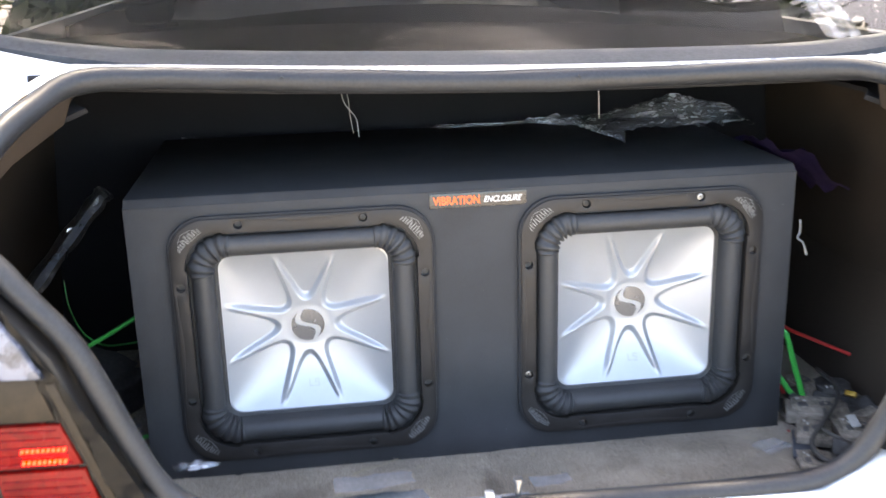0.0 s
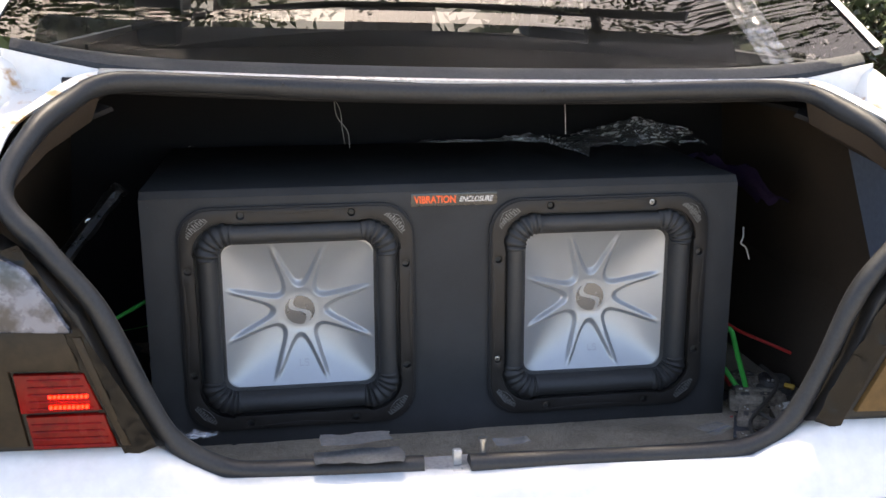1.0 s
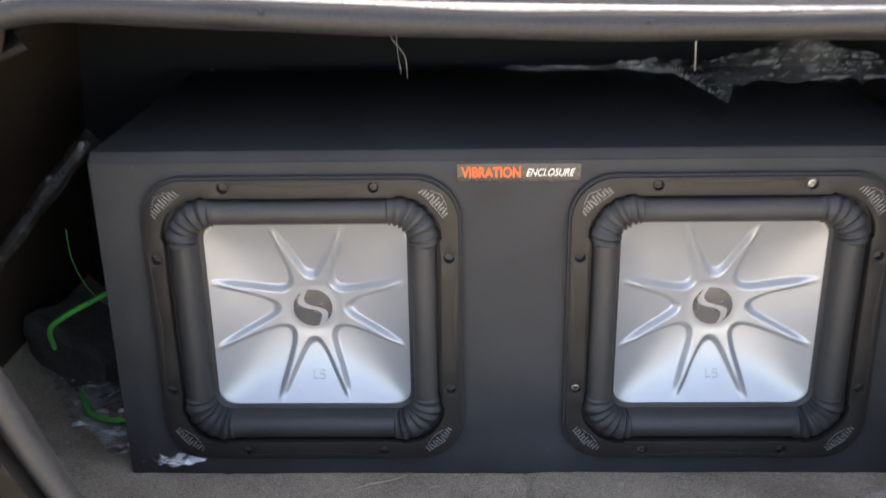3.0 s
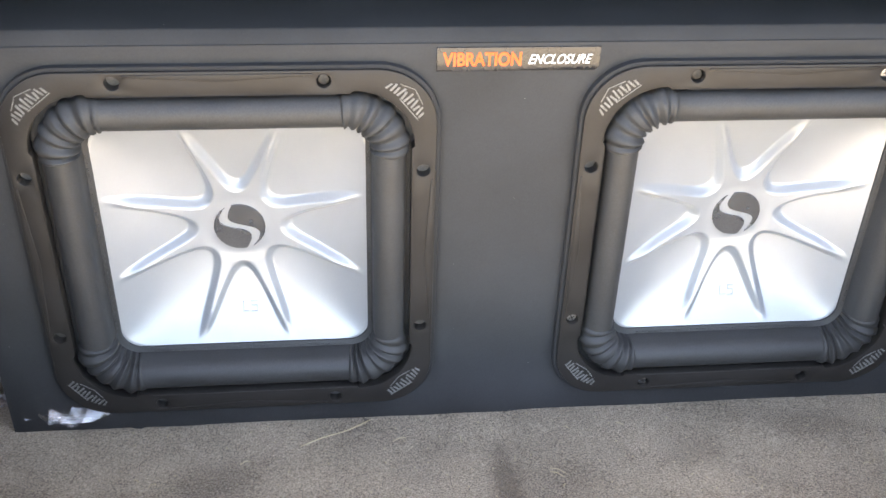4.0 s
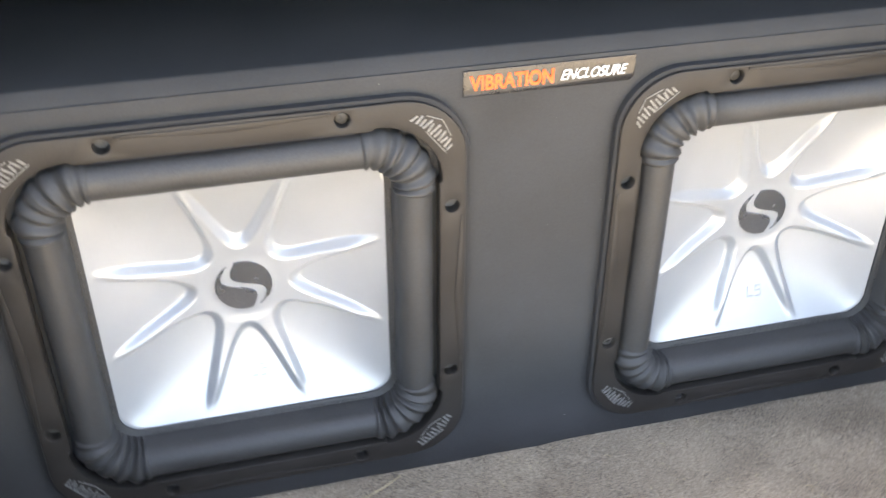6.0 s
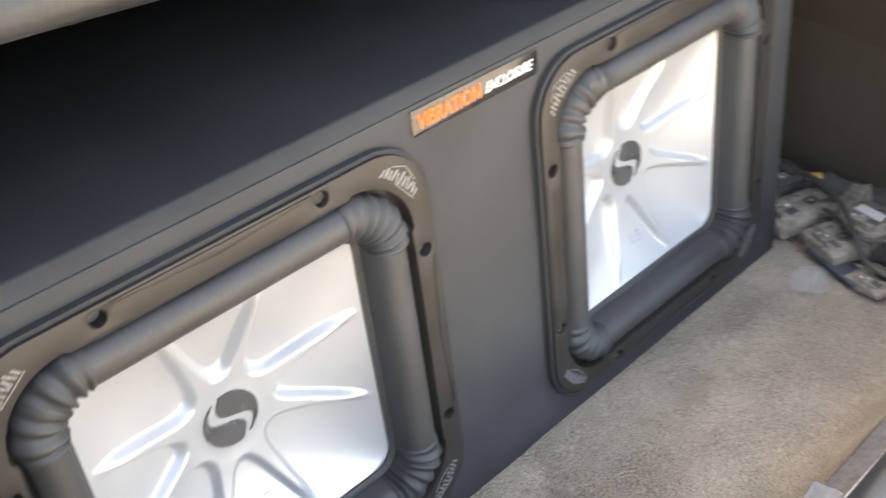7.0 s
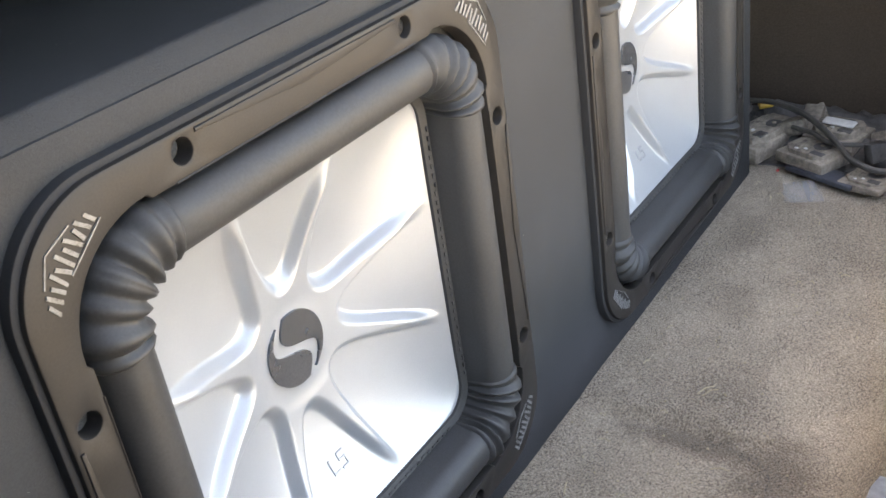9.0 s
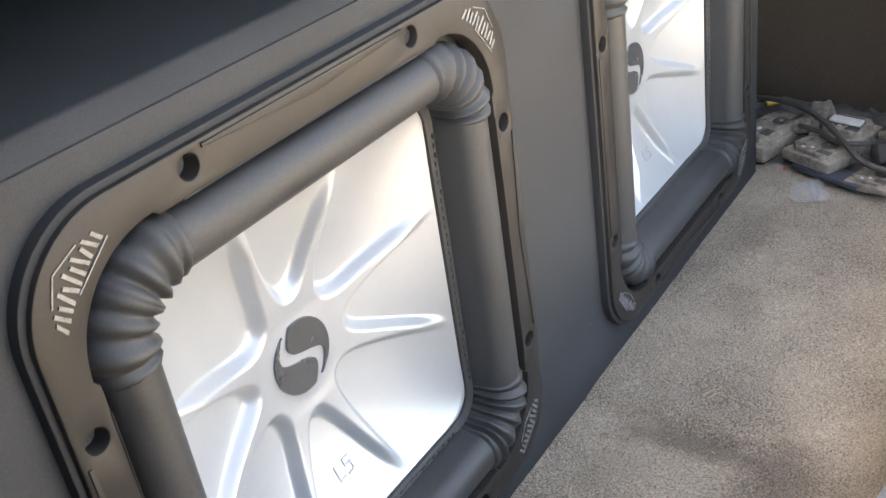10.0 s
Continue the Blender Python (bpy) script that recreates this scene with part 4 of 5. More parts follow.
# corner marks: an arched row of plain bars, their shine put into a pale colour
for q in range(4):
    em = bmesh.new()
    a = radians(45 + 90 * q)
    flip = 1 if q in (0, 1) else -1
    ex, ez = Vector((-math.sin(a), math.cos(a))), Vector((math.cos(a), math.sin(a)))
    centre = ez * 0.1985
    strokes = []
    for k in range(11):
        u0 = -0.0175 + 0.0035 * k
        hgt = 0.0044 + 0.0003 * (5 - abs(k - 5))
        lean = 0.0006 * math.sin(2.4 * k)
        strokes.append(((u0 - lean, -hgt), (u0 + lean, hgt * (0.6 + 0.4 * (k % 2)))))
    strokes += [((-0.012, 0.0062), (0.001, 0.0105)), ((0.001, 0.0105), (0.012, 0.0062)), ((-0.019, -0.0058), (0.004, -0.0064))]
    for n_b, ((u0, v0), (u1, v1)) in enumerate(strokes):
        du, dv = Vector((u1 - u0, v1 - v0)).normalized() * (0.0008 if n_b < 11 else 0.0004)
        quad = []
        for uu, vv in ((u0 - dv, v0 + du), (u0 + dv, v0 - du), (u1 + dv, v1 - du), (u1 - dv, v1 + du)):
            p = centre + ex * uu + ez * vv * flip * 0.8 - ez * (uu * uu * 9.0)
            quad.append((p.x, p.y))
        hi = [em.verts.new((x, -0.0005 - 0.00004 * (n_b % 5), z)) for x, z in quad]
        lo = [em.verts.new((x, 0.0004, z)) for x, z in quad]
        em.faces.new(hi)
        em.faces.new(lo[::-1])
        for i in range(4):
            em.faces.new((hi[i], lo[i], lo[(i + 1) % 4], hi[(i + 1) % 4]))
    bmesh.ops.recalc_face_normals(em, faces=em.faces)
    part("corner_mark", em, EMBLEM, frame_ob, "corner mark of plain bars under a peak, coloured pale for its shine", smooth=False)

SUB_R = copy_thing(SUB, Matrix.Translation((0.442, 0, SUB_Z)))


def screw(parent, x, z, mat, label):
    bm = plate(circle(x, z, 0.0044, 16), 0.0035, 0.0085, bevel=0.001)
    s_ob = part("screw", bm, mat, parent, label)
    for rot in (0.4, 0.4 + math.pi / 2):
        c, s = math.cos(rot), math.sin(rot)
        pts = [(x + c * u - s * v, z + s * u + c * v) for u, v in ((-0.0026, -0.0005), (0.0026, -0.0005), (0.0026, 0.0005), (-0.0026, 0.0005))]
        part("slot", plate(pts, 0.0033, 0.0045), GASKET, s_ob, smooth=False)


def frame_of(sub):
    return next(o for o in sub.children if o.name.startswith("frame"))


screw(frame_of(SUB), *HOLES[1], DARK_STEEL, "dark cross-head screw")
for k in (1, 5, 6):
    screw(frame_of(SUB_R), *HOLES[k], STEEL, "bright cross-head screw")
screw(frame_of(SUB_R), *HOLES[0], DARK_STEEL, "dark cross-head screw")

# ---- loose things in the boot ----
# clear film lying over the box's back edge
fm, rows = bmesh.new(), []
for i in range(81):
    u = i / 80
    x = 0.38 + 0.345 * u
    row = []
    wide = 0.03 + 0.10 * min(1.0, u * 3) + 0.13 * max(0.0, 1 - abs(u - 0.28) / 0.09) + 0.035 * noise.noise((u * 14, 0, 2))
    for j in range(31):
        v = j / 30
        y = 0.428 - wide * v
        hump = 0.036 * math.exp(-((u - 0.70) / 0.26) ** 2) * math.sin(math.pi * min(1.0, 0.25 + 0.75 * v)) ** 1.5
        ridge = abs(noise.noise((u * 7 - v * 3, v * 6, 4)))
        z = BZ + 0.003 + hump * (0.75 + 0.5 * ridge) + 0.010 * ridge + 0.008 * abs(noise.noise((u * 22 - v * 9, v * 16, 7))) + 0.004 * abs(noise.noise((u * 50, v * 34, 3)))
        row.append((x, y, z))
    rows.append(row)
grid(fm, rows)
tagged(part("plastic_film", fm, SHINY_FILM), "crumpled clear plastic film draped over the box's top", "plastic film").visible_shadow = False
fm, rows = bmesh.new(), []
for i in range(70):
    u = i / 69
    x = 0.225 + 0.215 * u
    rows.append([(x, 0.425 - 0.020 * v, BZ + 0.003 + 0.002 * abs(noise.noise((x * 30, v, 3))) + 0.004 * (1 - abs(2 * v - 1)) + 0.012 * v * math.exp(-((u - 0.72) / 0.012) ** 2)) for v in (0, 0.25, 0.5, 0.75, 1)])
grid(fm, rows)
tagged(part("plastic_strip", fm, SHINY_FILM), "thin strip of stretched plastic film on the box's back edge", "plastic film").visible_shadow = False

fm, rows = bmesh.new(), []
for i in range(24):
    u = i / 23
    rows.append([(-0.185 + 0.075 * u, 0.430 - 0.012 * v - 0.006 * noise.noise((u * 6, v, 2)), BZ + 0.002 + 0.005 * abs(noise.noise((u * 9, v * 3, 5))) + 0.004 * v * (1 - u)) for v in (0, 0.3, 0.6, 1)])
grid(fm, rows)
tagged(part("film_scrap", fm, SHINY_FILM), "small torn strip of clear film at the box's back edge", "scrap").visible_shadow = False

# torn film on the carpet, tucked against the box
front = smooth_line([(-0.415, 0.235, 0), (-0.365, 0.185, 0), (-0.325, 0.115, 0), (-0.298, 0.080, 0), (-0.250, 0.042, 0), (-0.203, 0.014, 0), (-0.165, -0.003, 0), (-0.118, 0.008, 0)], 8)
inner = smooth_line([(-0.36, 0.270, 0), (-0.294, 0.215, 0), (-0.255, 0.150, 0), (-0.235, 0.100, 0), (-0.218, 0.055, 0), (-0.216, 0.018, 0), (-0.165, 0.0125, 0), (-0.116, 0.0125, 0)], 8)
fm, rows = bmesh.new(), []
for i, (p, q) in enumerate(zip(front, inner)):
    row = []
    for j in range(15):
        v = j / 14
        c = p.lerp(q, v)
        jag = (0.012 * noise.noise((i * 0.55, 3.0, 1.0)) + 0.006 * noise.noise((i * 1.7, 5.0, 1.0))) * (1 - v)
        z = 0.013 + 0.012 * v + 0.014 * abs(noise.noise((c.x * 38, c.y * 38, 2))) + 0.006 * abs(noise.noise((c.x * 110, c.y * 110, 5)))
        row.append((c.x + jag, c.y + jag, z))
    rows.append(row)
grid(fm, rows)
tagged(part("plastic_film", fm, FOIL), "torn shiny plastic film on the carpet beside the box", "plastic film").visible_shadow = False

# threads hanging under the shelf
tagged(part("thread", tube(smooth_line([(0.070, 0.345, 0.480), (0.074, 0.345, 0.442), (0.092, 0.345, 0.415), (0.095, 0.343, 0.386)], 6), 0.0008, 5), PALE), "frayed pale thread hanging from the shelf", "thread")
tagged(part("thread", tube(smooth_line([(0.066, 0.346, 0.478), (0.080, 0.346, 0.452), (0.083, 0.345, 0.420), (0.087, 0.344, 0.392)], 6), 0.0006, 5), PALE), "second frayed pale thread hanging from the shelf", "thread")
tagged(part("thread", tube([(0.430, 0.18, 0.484), (0.432, 0.18, 0.455), (0.433, 0.18, 0.424)], 0.0008, 5), PALE), "straight pale thread hanging from the shelf", "thread")

# purple cloth at the box's far top corner
cl, rows = bmesh.new(), []
for i in range(25):
    u = i / 24
    row = []
    for j in range(19):
        v = j / 18
        x = 0.655 + 0.130 * u
        y = 0.10 + 0.12 * v
        z = 0.396 - 0.080 * u ** 1.3 - 0.02 * v + 0.016 * noise.noise((u * 3.2, v * 3.2, 9.0)) + 0.006 * noise.noise((u * 10, v * 10, 3))
        row.append((x, y, z))
    rows.append(row)
grid(cl, rows)
bmesh.ops.solidify(cl, geom=cl.faces[:], thickness=0.006)
tagged(part("cloth", cl, PURPLE), "dark purple cloth stuffed beside the box", "cloth")
tagged(part("tag_scrap", tube(smooth_line([(0.690, 0.06, 0.288), (0.691, 0.06, 0.272), (0.688, 0.06, 0.262), (0.697, 0.06, 0.254), (0.703, 0.06, 0.236)], 5), 0.0013, 5), PALE), "curl of pale plastic beside the box", "scrap")


def wire(pts, r, mat, label, name="cable"):
    return tagged(part(name, tube(smooth_line(pts, 8), r, 8), mat), label, "cable")


wire([(0.662, 0.09, 0.03), (0.672, 0.078, 0.09), (0.684, 0.07, 0.118), (0.694, 0.055, 0.075), (0.705, 0.04, 0.020), (0.690, 0.045, 0.03), (0.674, 0.06, 0.055)], 0.0042, GREEN_WIRE, "green cable looped beside the box")
wire([(0.662, 0.10, 0.06), (0.685, 0.12, 0.112), (0.74, 0.14, 0.085), (0.80, 0.12, 0.060), (0.825, 0.11, 0.050)], 0.003, RED_WIRE, "red cable running to the side trim")
wire([(0.662, 0.09, 0.085), (0.674, 0.075, 0.05), (0.688, 0.065, 0.022)], 0.003, RED_WIRE, "red cable beside the box")
wire([(-0.211, 0.12, 0.203), (-0.237, 0.12, 0.189), (-0.272, 0.118, 0.170), (-0.307, 0.114, 0.152), (-0.335, 0.125, 0.128), (-0.345, 0.15, 0.09)], 0.0030, GREEN_WIRE, "green cable leaving the box's side")
wire([(-0.356, 0.265, 0.206), (-0.352, 0.26, 0.166), (-0.337, 0.26, 0.125), (-0.305, 0.24, 0.110), (-0.26, 0.20, 0.125), (-0.211, 0.15, 0.150)], 0.0009, GREEN_WIRE, "thin green cable rising in the boot corner")
wire([(-0.212, 0.06, 0.045), (-0.25, 0.07, 0.034), (-0.29, 0.10, 0.026), (-0.33, 0.17, 0.022)], 0.0030, GREEN_WIRE, "green cable on the carpet")
wire([(0.757, 0.10, 0.040), (0.756, 0.05, 0.040), (0.744, 0.016, 0.045), (0.724, -0.019, 0.046), (0.696, -0.050, 0.043), (0.666, -0.077, 0.036), (0.648, -0.097, 0.028), (0.646, -0.13, 0.022), (0.68, -0.185, 0.026)], 0.0032, BLACK_CABLE, "thick dusty black cable over the junk")
wire([(0.706, -0.02, 0.034), (0.694, -0.045, 0.034), (0.675, -0.070, 0.033), (0.694, -0.11, 0.028)], 0.0026, BLACK_CABLE, "short dusty black cable")

# strut in the left corner: a dusty, scratched bar
bar_pts = [(-0.425, 0.06, 0.16), (-0.35, 0.10, 0.255), (-0.275, 0.15, 0.345), (-0.26, 0.16, 0.36)]
tagged(part("trim_bar", tube(smooth_line(bar_pts, 14), lambda t: 0.019 + 0.002 * math.sin(t * 40), 8, 0.6), SCUFFED), "scratched dark bar leaning in the boot corner", "bar")
for k in range(7):
    u = k / 6
    p = Vector(bar_pts[0]).lerp(Vector(bar_pts[2]), u)
    rnd = random.Random(k)
    bm = crumple(-0.007, -0.004, 0.007, 0.004, 4, 3, 0.004, k * 1.7)
    tagged(part("film_scrap", bm, FILM, at=Matrix.Translation(p + Vector((rnd.uniform(-0.006, 0.006), -0.015, rnd.uniform(-0.004, 0.01)))) @ Matrix.Rotation(radians(70), 4, 'X') @ Matrix.Rotation(rnd.uniform(0, 3), 4, 'Z')), "torn scrap of shiny film stuck on the bar", "scrap", "film scraps on the bar")


def housing(at, size, rot, mat, label, name="plastic_housing"):
    """A dusty moulded housing: body, raised lid, ribs, round socket, clips."""
    sx, sy, sz = size
    h = thing(name, label, "plastic part", at=Matrix.Translation(at) @ Matrix.Rotation(radians(rot), 4, 'Z'))
    part("body", rounded_box(sx, sy, sz * 0.7, 0.0025, 2, (0, 0, sz * 0.35)), mat, h)
    cx, cy = sx * 0.42, sy * 0.40
    lid = plate([(-cx, -cy * 0.5), (-cx * 0.6, -cy), (cx * 0.6, -cy), (cx, -cy * 0.5), (cx, cy * 0.6), (cx * 0.7, cy), (-cx * 0.7, cy), (-cx, cy * 0.6)], -sz * 0.97, -sz * 0.62, bevel=0.0010)
    lid.transform(Matrix.Rotation(radians(-90), 4, 'X'))
    bmesh.ops.recalc_face_normals(lid, faces=lid.faces)
    part("lid", lid, mat, h)
    part("socket", tube([(sx * 0.12, sy * 0.12, sz * 0.93), (sx * 0.12, sy * 0.12, sz * 1.0)], min(sx, sy) * 0.20, 16), DARK_DUSTY, h, "dark round socket")
    part("socket_pin", tube([(sx * 0.12, sy * 0.12, sz * 0.97), (sx * 0.12, sy * 0.12, sz * 1.05)], min(sx, sy) * 0.05, 10), mat, h)
    for k in range(4):
        part("rib", rounded_box(sx * 0.04, sy * 0.5, sz * 0.06, 0.0008, 1, (-sx * 0.34 + k * sx * 0.08, sy * 0.06, sz * 0.98)), mat, h)
    for k in range(5):
        part("terminal", rounded_box(sx * 0.07, sy * 0.06, sz * 0.10, 0.0006, 1, (-sx * 0.16 + (k % 3) * sx * 0.13, -sy * (0.20 + 0.10 * (k // 3)), sz * 0.98)), PALE if k % 2 else DUSTY_PLASTIC, h, "small pale contact")
    part("cover_strip", rounded_box(sx * 0.26, sy * 0.16, sz * 0.08, 0.0008, 1, (sx * 0.24, -sy * 0.24, sz * 0.97)), DARK_DUSTY, h, "dark cover strip")
    part("clip", rounded_box(sx * 0.5, sy * 0.06, sz * 0.12, 0.0015, 1, (0, -sy * 0.52, sz * 0.2)), mat, h)
    return h


housing((0.712, 0.012, 0.004), (0.046, 0.088, 0.027), -110, DUSTY_PLASTIC, "dusty grey plastic housing with a round socket")
housing((0.676, -0.050, 0.010), (0.062, 0.046, 0.018), -117, DUSTY_PLASTIC, "dusty grey connector block with metal terminals")
housing((0.730, -0.062, 0.004), (0.058, 0.052, 0.028), -105, DUSTY_PLASTIC, "dusty grey-brown plastic housing by the side trim")
housing((0.646, -0.112, 0.006), (0.046, 0.044, 0.010), -108, DUSTY_PLASTIC, "flat dusty grey plastic cover")
housing((0.708, -0.122, 0.004), (0.060, 0.056, 0.020), -98, DARK_DUSTY, "dark dusty plastic cover")
housing((0.766, 0.070, 0.004), (0.055, 0.060, 0.026), -25, DARK_DUSTY, "dark dusty plastic block by the side trim")
housing((0.720, 0.085, 0.004), (0.050, 0.045, 0.030), -65, DUSTY_PLASTIC, "small dusty plastic housing")
# dusty rag lumped round the parts
rg, rows = bmesh.new(), []
for i in range(41):
    row = []
    for j in range(31):
        u, v = i / 40, j / 30
        x, y = 0.672 + 0.135 * u, -0.195 + 0.31 * v
        h = 0.020 * min(1, u * 2.5) + 0.012 * noise.noise((x * 26, y * 26, 3)) + 0.010 * noise.noise((x * 70, y * 70, 8)) - 0.004
        row.append((x + 0.01 * noise.noise((y * 20, 1, 2)), y, max(0.002 - 0.01 * (u < 0.02), h)))
    rows.append(row)
grid(rg, rows)
tagged(part("rag", rg, DARK_DUSTY), "dusty dark brown rag bunched round the parts", "rag")
tagged(part("plate", rounded_box(0.080, 0.026, 0.006, 0.002, 2), SLATE, at=Matrix.Translation((0.651, -0.068, 0.009)) @ Matrix.Rotation(radians(-115), 4, 'Z')), "slate blue plate under the connector block", "plate")
tagged(part("yellow_tag", rounded_box(0.017, 0.008, 0.006, 0.0015, 2), YELLOW, at=Matrix.Translation((0.772, 0.028, 0.030)) @ Matrix.Rotation(radians(-50), 4, 'Z') @ Matrix.Rotation(radians(35), 4, 'X')), "small yellow plastic tag on the junk", "tag")
tagged(part("label_strip", rounded_box(0.035, 0.012, 0.003, 0.001, 1), PALE, at=Matrix.Translation((0.724, -0.064, 0.0360)) @ Matrix.Rotation(radians(-105), 4, 'Z') @ Matrix.Rotation(radians(10), 4, 'X')), "pale label strip on the dusty junk", "label")
tape_bm = crumple(-0.022, -0.018, 0.022, 0.018, 16, 12, 0.0012, 6.0)
tagged(part("clear_tape", tape_bm, CLEAR_TAPE, at=Matrix.Translation((0.614, -0.057, 0.005)) @ Matrix.Rotation(radians(25), 4, 'Z')), "square of clear sticky tape on the carpet", "tape").visible_shadow = False
tagged(part("blue_scrap", rounded_box(0.016, 0.008, 0.002, 0.0008, 1), material("blue_scrap_plastic", (0.04, 0.09, 0.30), (0.07, 0.14, 0.42), 0.5), at=Matrix.Translation((0.64, -0.155, 0.006)) @ Matrix.Rotation(0.4, 4, 'Z')), "tiny blue plastic scrap on the carpet", "scrap")

junk = thing("black_box", "crushed dark dusty plastic box in the boot corner", "plastic box", at=Matrix.Translation((-0.345, 0.245, 0.012)) @ Matrix.Rotation(radians(-28), 4, 'Z') @ Matrix.Rotation(radians(14), 4, 'Y'))
crushed = rounded_box(0.15, 0.09, 0.070, 0.008, 3, (0, 0, 0.035))
bmesh.ops.subdivide_edges(crushed, edges=crushed.edges[:], cuts=5, use_grid_fill=True)
for v in crushed.verts:
    v.co += Vector((noise.noise(v.co * 22), noise.noise(v.co * 22 + Vector((7, 0, 0))), noise.noise(v.co * 22 + Vector((0, 7, 0))))) * 0.012
part("body", crushed, DARK_DUSTY, junk)
part("flap", crumple(-0.06, -0.04, 0.06, 0.04, 14, 10, 0.010, 4.0, 0.076), DARK_DUSTY, junk, "bent dark plastic flap")

# broken bits among the junk
for k in range(10):
    rk = random.Random(90 + k)
    x, y = rk.uniform(0.68, 0.785), rk.uniform(-0.16, 0.10)
    bm = rounded_box(rk.uniform(0.015, 0.045), rk.uniform(0.010, 0.03), rk.uniform(0.006, 0.018), 0.0025, 2)
    for v in bm.verts:
        v.co += Vector((noise.noise(v.co * 60 + Vector((k, 0, 0))), noise.noise(v.co * 60 + Vector((0, k, 0))), noise.noise(v.co * 60 + Vector((0, 0, k))))) * 0.003
    tagged(part("plastic_bit", bm, (DUSTY_PLASTIC, DARK_DUSTY, DUSTY_PLASTIC)[k % 3], at=Matrix.Translation((x, y, 0.018 + rk.uniform(0, 0.008))) @ Euler((rk.uniform(-0.5, 0.5), rk.uniform(-0.5, 0.5), rk.uniform(0, 3))).to_matrix().to_4x4()),
           "broken dusty plastic bit on the rag", "plastic part", "broken bits on the rag")

# straw and crumbs on the carpet
rnd = random.Random(11)
LYING = ((0.271, -0.079, -0.55, 0.016), (0.340, -0.024, -0.50, 0.007), (0.288, -0.025, -0.45, 0.007), (0.255, 0.013, -0.70, 0.006), (0.191, -0.117, -1.30, 0.012), (0.134, -0.030, 0.30, 0.012), (0.269, -0.083, -0.62, 0.014))
for k in range(26):
    x, y = rnd.uniform(-0.15, 0.62), rnd.uniform(-0.16, -0.01)
    a, ln = rnd.uniform(0, math.pi), rnd.uniform(0.004, 0.012)
    if k < len(LYING):
        x, y, a, ln = LYING[k]
    d = Vector((math.cos(a), math.sin(a), 0)) * ln / 2
    m = Vector((x, y, 0.007))
    tagged(part("straw", tube([m - d, m + Vector((0, 0, 0.002)), m + d], 0.0005, 4), STRAW), "short dry straw on the carpet", "straw", "straw on the carpet")
twig = smooth_line([(0.045, -0.034, 0.008), (0.065, -0.026, 0.010), (0.085, -0.018, 0.009), (0.108, -0.006, 0.010)], 6)
tagged(part("twig", tube(twig, 0.0006, 5), STRAW), "thin dry twig lying by the box", "twig")
tagged(part("paper_chip", crumple(-0.004, -0.004, 0.004, 0.004, 5, 5, 0.003, 2.0), DUSTY_PLASTIC, at=Matrix.Translation((0.105, -0.004, 0.006))), "small pale chip on the carpet", "scrap")
tagged(part("red_scrap", rounded_box(0.004, 0.003, 0.002, 0.0006, 1), RED_WIRE, at=Matrix.Translation((0.655, -0.02, 0.006))), "tiny red scrap on the carpet", "scrap")
dust = bmesh.new()
for k in range(1300):
    x, y = rnd.uniform(-0.2, 0.66), rnd.uniform(-0.19, 0.0)
    r = rnd.uniform(0.0003, 0.0006) if k % 4 else rnd.uniform(0.0005, 0.0014)
    v = [dust.verts.new((x + r * cx, y + r * cy, 0.0055 + r * cz + 0.004 * noise.noise((x * 7, y * 7, 0.3)))) for cx, cy, cz in ((1, 0, 0), (-0.6, 0.8, 0), (-0.5, -0.9, 0), (0, 0, 1.2))]
    for f in ((0, 1, 3), (1, 2, 3), (2, 0, 3)):
        dust.faces.new([v[i] for i in f])
tagged(part("crumbs", dust, STRAW, smooth=False), "pale crumbs and grit scattered on the carpet", "crumbs", kind="stuff")

# loose fibres pulled from the carpet's pile
fib = bmesh.new()
for k in range(900):
    x, y = rnd.uniform(-0.2, 0.64), rnd.uniform(-0.19, 0.0)
    a, ln, w = rnd.uniform(0, math.pi), rnd.uniform(0.002, 0.007), rnd.uniform(0.00012, 0.00028)
    z = 0.0045 + 0.004 * noise.noise((x * 7, y * 7, 0.3))
    d, e = Vector((math.cos(a), math.sin(a), 0)) * ln, Vector((-math.sin(a), math.cos(a), 0)) * w
    m = Vector((x, y, z))
    bend = Vector((-math.sin(a), math.cos(a), 0)) * ln * rnd.uniform(-0.25, 0.25) + Vector((0, 0, 0.0016))
    v = [fib.verts.new(p) for p in (m - d - e, m - d + e, m + bend + e, m + bend - e, m + d + e, m + d - e)]
    fib.faces.new((v[0], v[1], v[2], v[3]))
    fib.faces.new((v[3], v[2], v[4], v[5]))
tagged(part("carpet_fibres", fib, DUSTY_PLASTIC, smooth=False), "loose dusty fibres on the boot carpet", "fibres", kind="stuff")

lint = bmesh.new()
for k in range(340):
    x = rnd.uniform(BX0 + 0.01, BX1 - 0.01)
    if k % 3:
        p = Vector((x, BY0 + CHAMFER + rnd.uniform(0.001, 0.12), BZ + 0.0003))
        n1, n2 = Vector((1, 0, 0)), Vector((0, 1, 0))
    else:
        p = Vector((x, BY0 - 0.0004, rnd.uniform(0.03, BZ - 0.012)))
        n1, n2 = Vector((1, 0, 0)), Vector((0, 0, 1))
    r = rnd.uniform(0.00010, 0.00024)
    lint.faces.new([lint.verts.new(p + n1 * a * r + n2 * b * r) for a, b in ((1, 0.2), (0.1, 1), (-1, -0.1), (-0.2, -0.9))])
tagged(part("lint", lint, PALE, smooth=False), "pale specks of lint and dust on the box", "lint", kind="stuff")

# ---- outside ----
gr, rows = bmesh.new(), []
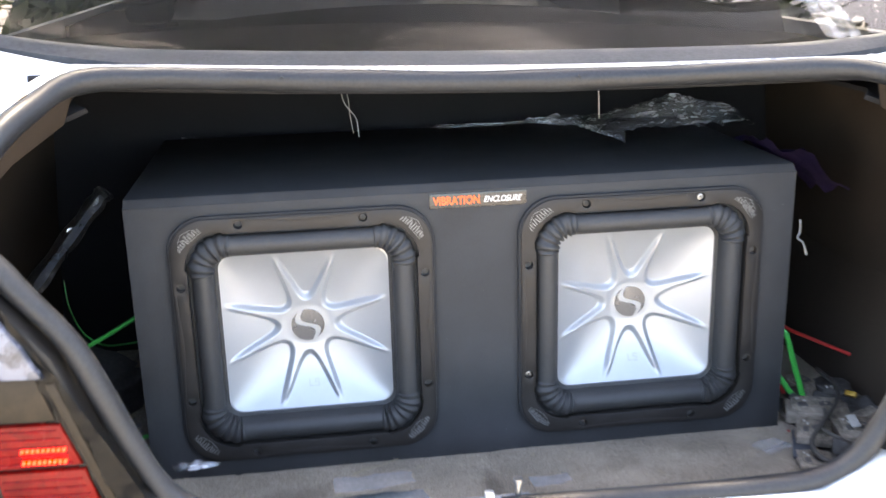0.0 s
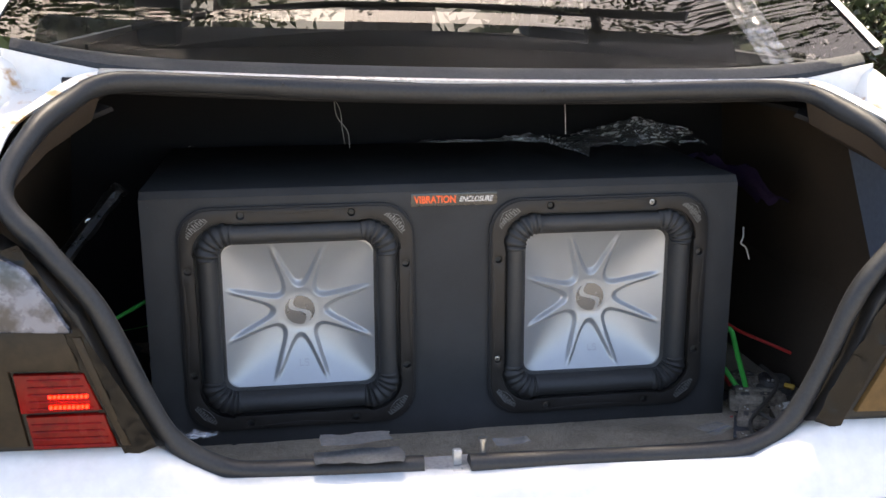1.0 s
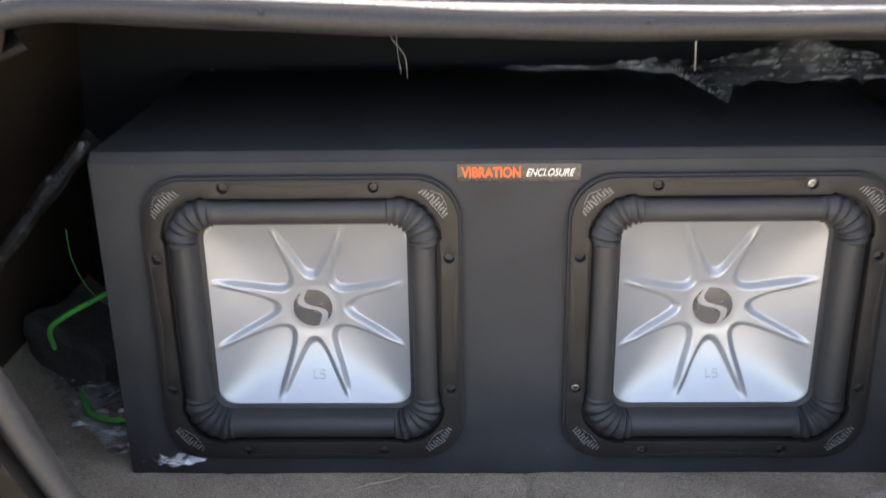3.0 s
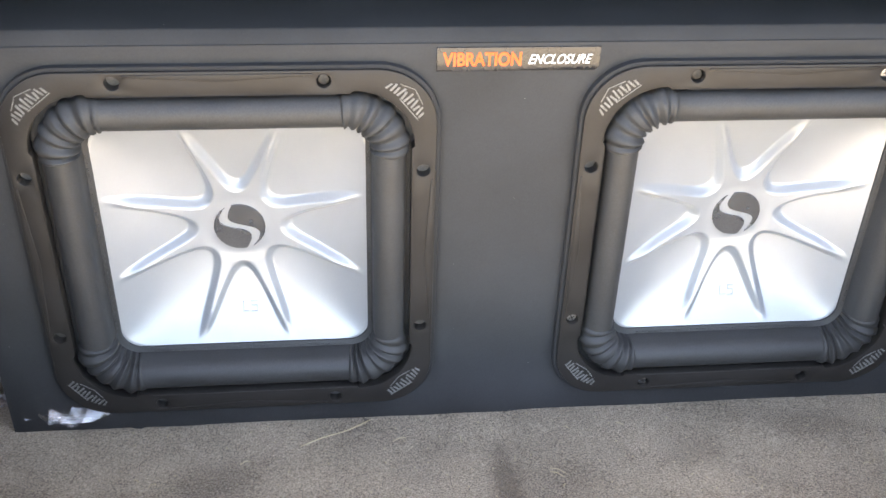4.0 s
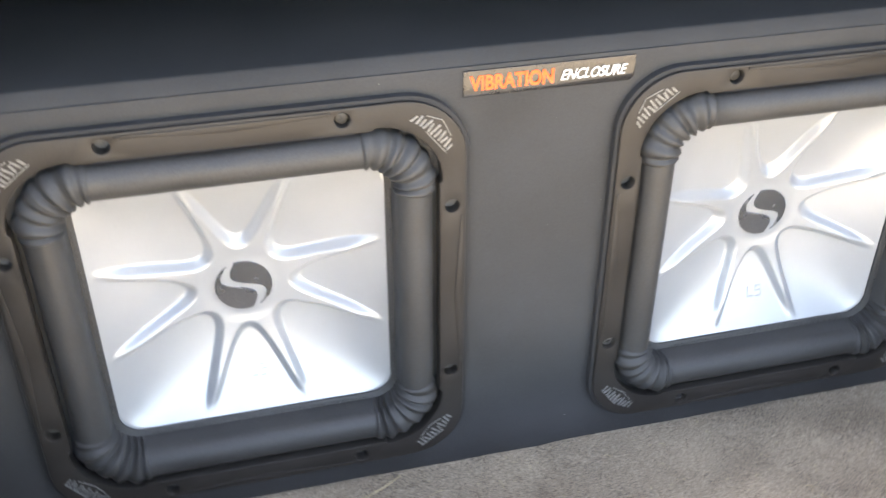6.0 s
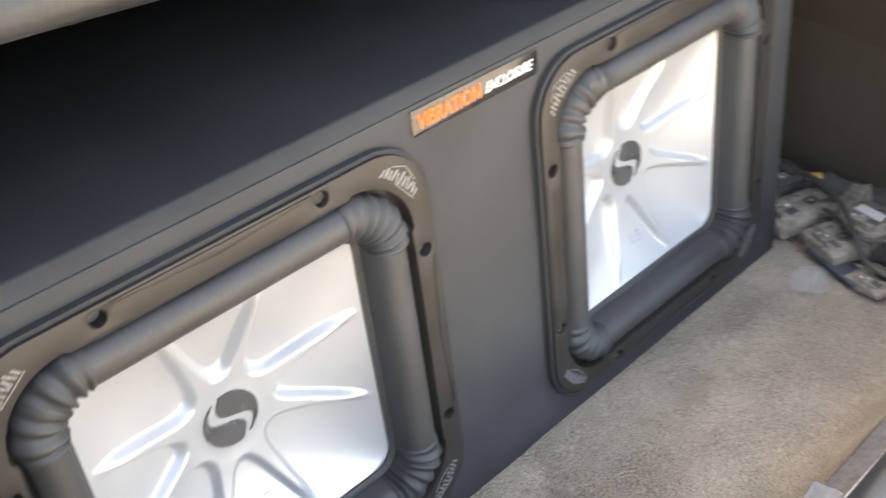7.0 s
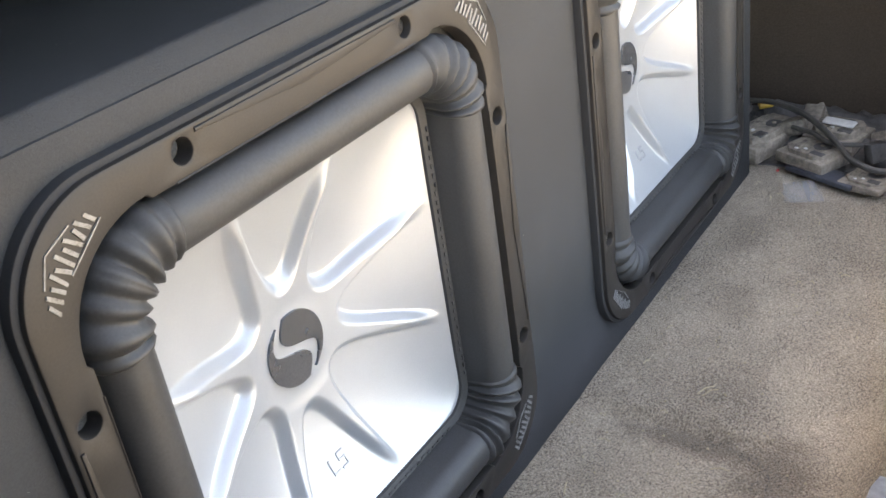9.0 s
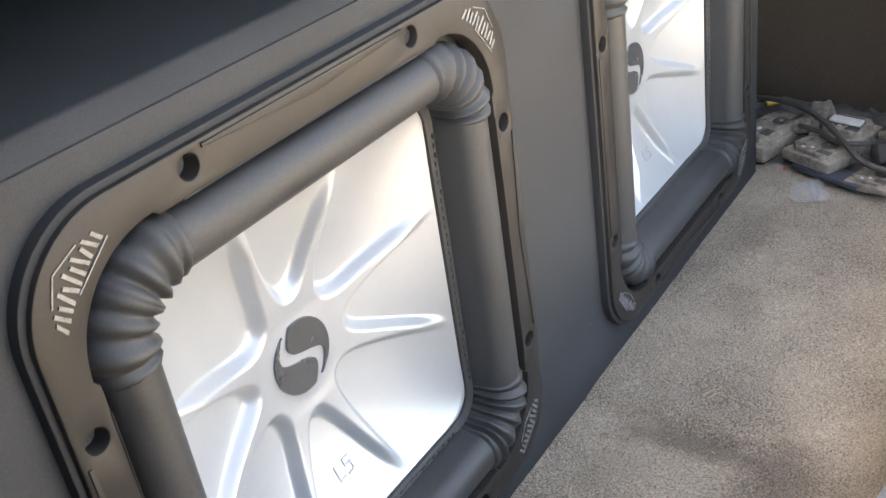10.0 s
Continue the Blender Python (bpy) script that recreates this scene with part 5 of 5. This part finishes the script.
for i in range(61):
    x = math.copysign(abs(i / 30 - 1) ** 3, i - 30) * 900
    rows.append([(x, y, -0.55 + (0.03 * noise.noise((x * 0.4, y * 0.4, 0)) if abs(x) < 30 and abs(y) < 30 else 0)) for y in (math.copysign(abs(j / 30 - 1) ** 3, j - 30) * 900 for j in range(61))])
grid(gr, rows)
tagged(part("ground", gr, SOIL), "dry sandy ground reaching to the horizon", "ground", kind="structure")


def tree(x, y, height, spread, seed, leaves=120, leaf=0.13):
    rnd = random.Random(seed)
    t = thing("tree", "broad-leaved tree with a grey-brown trunk and loose green crown", "tree", "trees round the car", Matrix.Translation((x, y, -0.6)))
    top = height * 0.55
    wood = tube(smooth_line([(0, 0, 0), (0.1, 0.05, top * 0.4), (-0.05, 0.1, top * 0.8), (0.1, 0, top * 1.2)], 5), lambda u: height * 0.035 * (1 - 0.75 * u), 9)
    limb_ends = []
    me = bpy.data.meshes.new("limbs")
    for k in range(8):
        a, z0 = rnd.uniform(0, 6.28), top * rnd.uniform(0.5, 1.1)
        end = Vector((math.cos(a) * spread * rnd.uniform(0.4, 0.85), math.sin(a) * spread * rnd.uniform(0.4, 0.85), z0 + height * rnd.uniform(0.12, 0.40)))
        b = tube(smooth_line([(0, 0, z0), (end.x * 0.4, end.y * 0.4, z0 + (end.z - z0) * 0.6), end], 4), lambda u: height * 0.014 * (1 - 0.8 * u), 6)
        b.to_mesh(me)
        b.free()
        wood.from_mesh(me)
        limb_ends.append(end)
    part("trunk", wood, BARK, t)
    verts, faces = [], []
    clumps = [e + Vector((rnd.gauss(0, 0.5), rnd.gauss(0, 0.5), rnd.gauss(0, 0.35))) * spread * 0.35 for e in limb_ends for _ in range(5)]
    for c in clumps:
        cr = spread * rnd.uniform(0.16, 0.34)
        for _ in range(leaves):
            d = Vector((rnd.gauss(0, 1), rnd.gauss(0, 1), rnd.gauss(0, 0.8))).normalized() * cr * rnd.uniform(0.4, 1.1)
            p, l = c + d, leaf * rnd.uniform(0.6, 1.3)
            u = Vector((rnd.gauss(0, 1), rnd.gauss(0, 1), rnd.gauss(0, 1))).normalized()
            w = u.cross(Vector((rnd.gauss(0, 1), rnd.gauss(0, 1), rnd.gauss(0, 1)))).normalized()
            n = len(verts)
            verts += [p - u * l, p + w * l * 0.42, p + u * l, p - w * l * 0.42]
            faces.append((n, n + 1, n + 2, n + 3))
    lm = bpy.data.meshes.new("crown")
    lm.from_pydata([tuple(v) for v in verts], [], faces)
    lm.materials.append(LEAF)
    ob = new("crown", lm)
    ob.parent = t
    return t


for k, (x, y, h, sp) in enumerate(((-3.2, 9.0, 8.0, 3.2), (-7.0, 6.0, 7.0, 3.0), (-1.0, 15.0, 9.0, 3.6), (7.0, 10.0, 7.5, 3.0), (4.2, 5.0, 6.0, 2.2))):
    tree(x, y, h, sp, 40 + k)
# unseen tree added in the sun's path, to shade the car's rear
tree(0.6, 5.6, 10.0, 2.9, 61, 2200, 0.030)
tree(-2.2, 2.6, 9.0, 2.6, 67, 1600, 0.026)
# unseen crown added to darken the right side of the glass's reflection
tree(4.3, 2.4, 9.0, 2.6, 64, 2200, 0.026)


def bush(x, y, height, seed):
    """A dense low bush: short stems and a crown of many small leaves down to the ground."""
    rnd = random.Random(seed)
    t = thing("bush", "dense dark green bush behind the car", "bush", "bushes behind the car", Matrix.Translation((x, y, -0.56)))
    stems = bmesh.new()
    me = bpy.data.meshes.new("stems")
    for k in range(5):
        a = rnd.uniform(0, 6.28)
        b = tube(smooth_line([(0, 0, 0), (0.2 * math.cos(a), 0.2 * math.sin(a), height * 0.3), (0.6 * math.cos(a), 0.6 * math.sin(a), height * 0.7)], 4), lambda u: 0.05 * (1 - 0.8 * u), 6)
        b.to_mesh(me)
        b.free()
        stems.from_mesh(me)
    part("stem", stems, BARK, t)
    verts, faces = [], []
    for c in range(26):
        p0 = Vector((rnd.gauss(0, 0.8), rnd.gauss(0, 0.6), rnd.uniform(0.15, 0.95) * height))
        for _ in range(130):
            p = p0 + Vector((rnd.gauss(0, 1), rnd.gauss(0, 1), rnd.gauss(0, 0.8))).normalized() * rnd.uniform(0.2, 0.75)
            l = rnd.uniform(0.06, 0.13)
            u = Vector((rnd.gauss(0, 1), rnd.gauss(0, 1), rnd.gauss(0, 1))).normalized()
            w = u.orthogonal().normalized()
            n = len(verts)
            verts += [p - u * l, p + w * l * 0.45, p + u * l, p - w * l * 0.45]
            faces.append((n, n + 1, n + 2, n + 3))
    lm = bpy.data.meshes.new("crown")
    lm.from_pydata([tuple(v) for v in verts], [], faces)
    lm.materials.append(LEAF)
    new("crown", lm).parent = t


for k in (0, 1, 2, 3, 4, 5, 6, 9, 10, 11, 12, 13, 14, 15):
    bush(-11 + 1.55 * k + (k % 3) * 0.2, 7.5 + (k % 4) * 0.7, 2.2 + (k % 5) * 0.35, 300 + k)
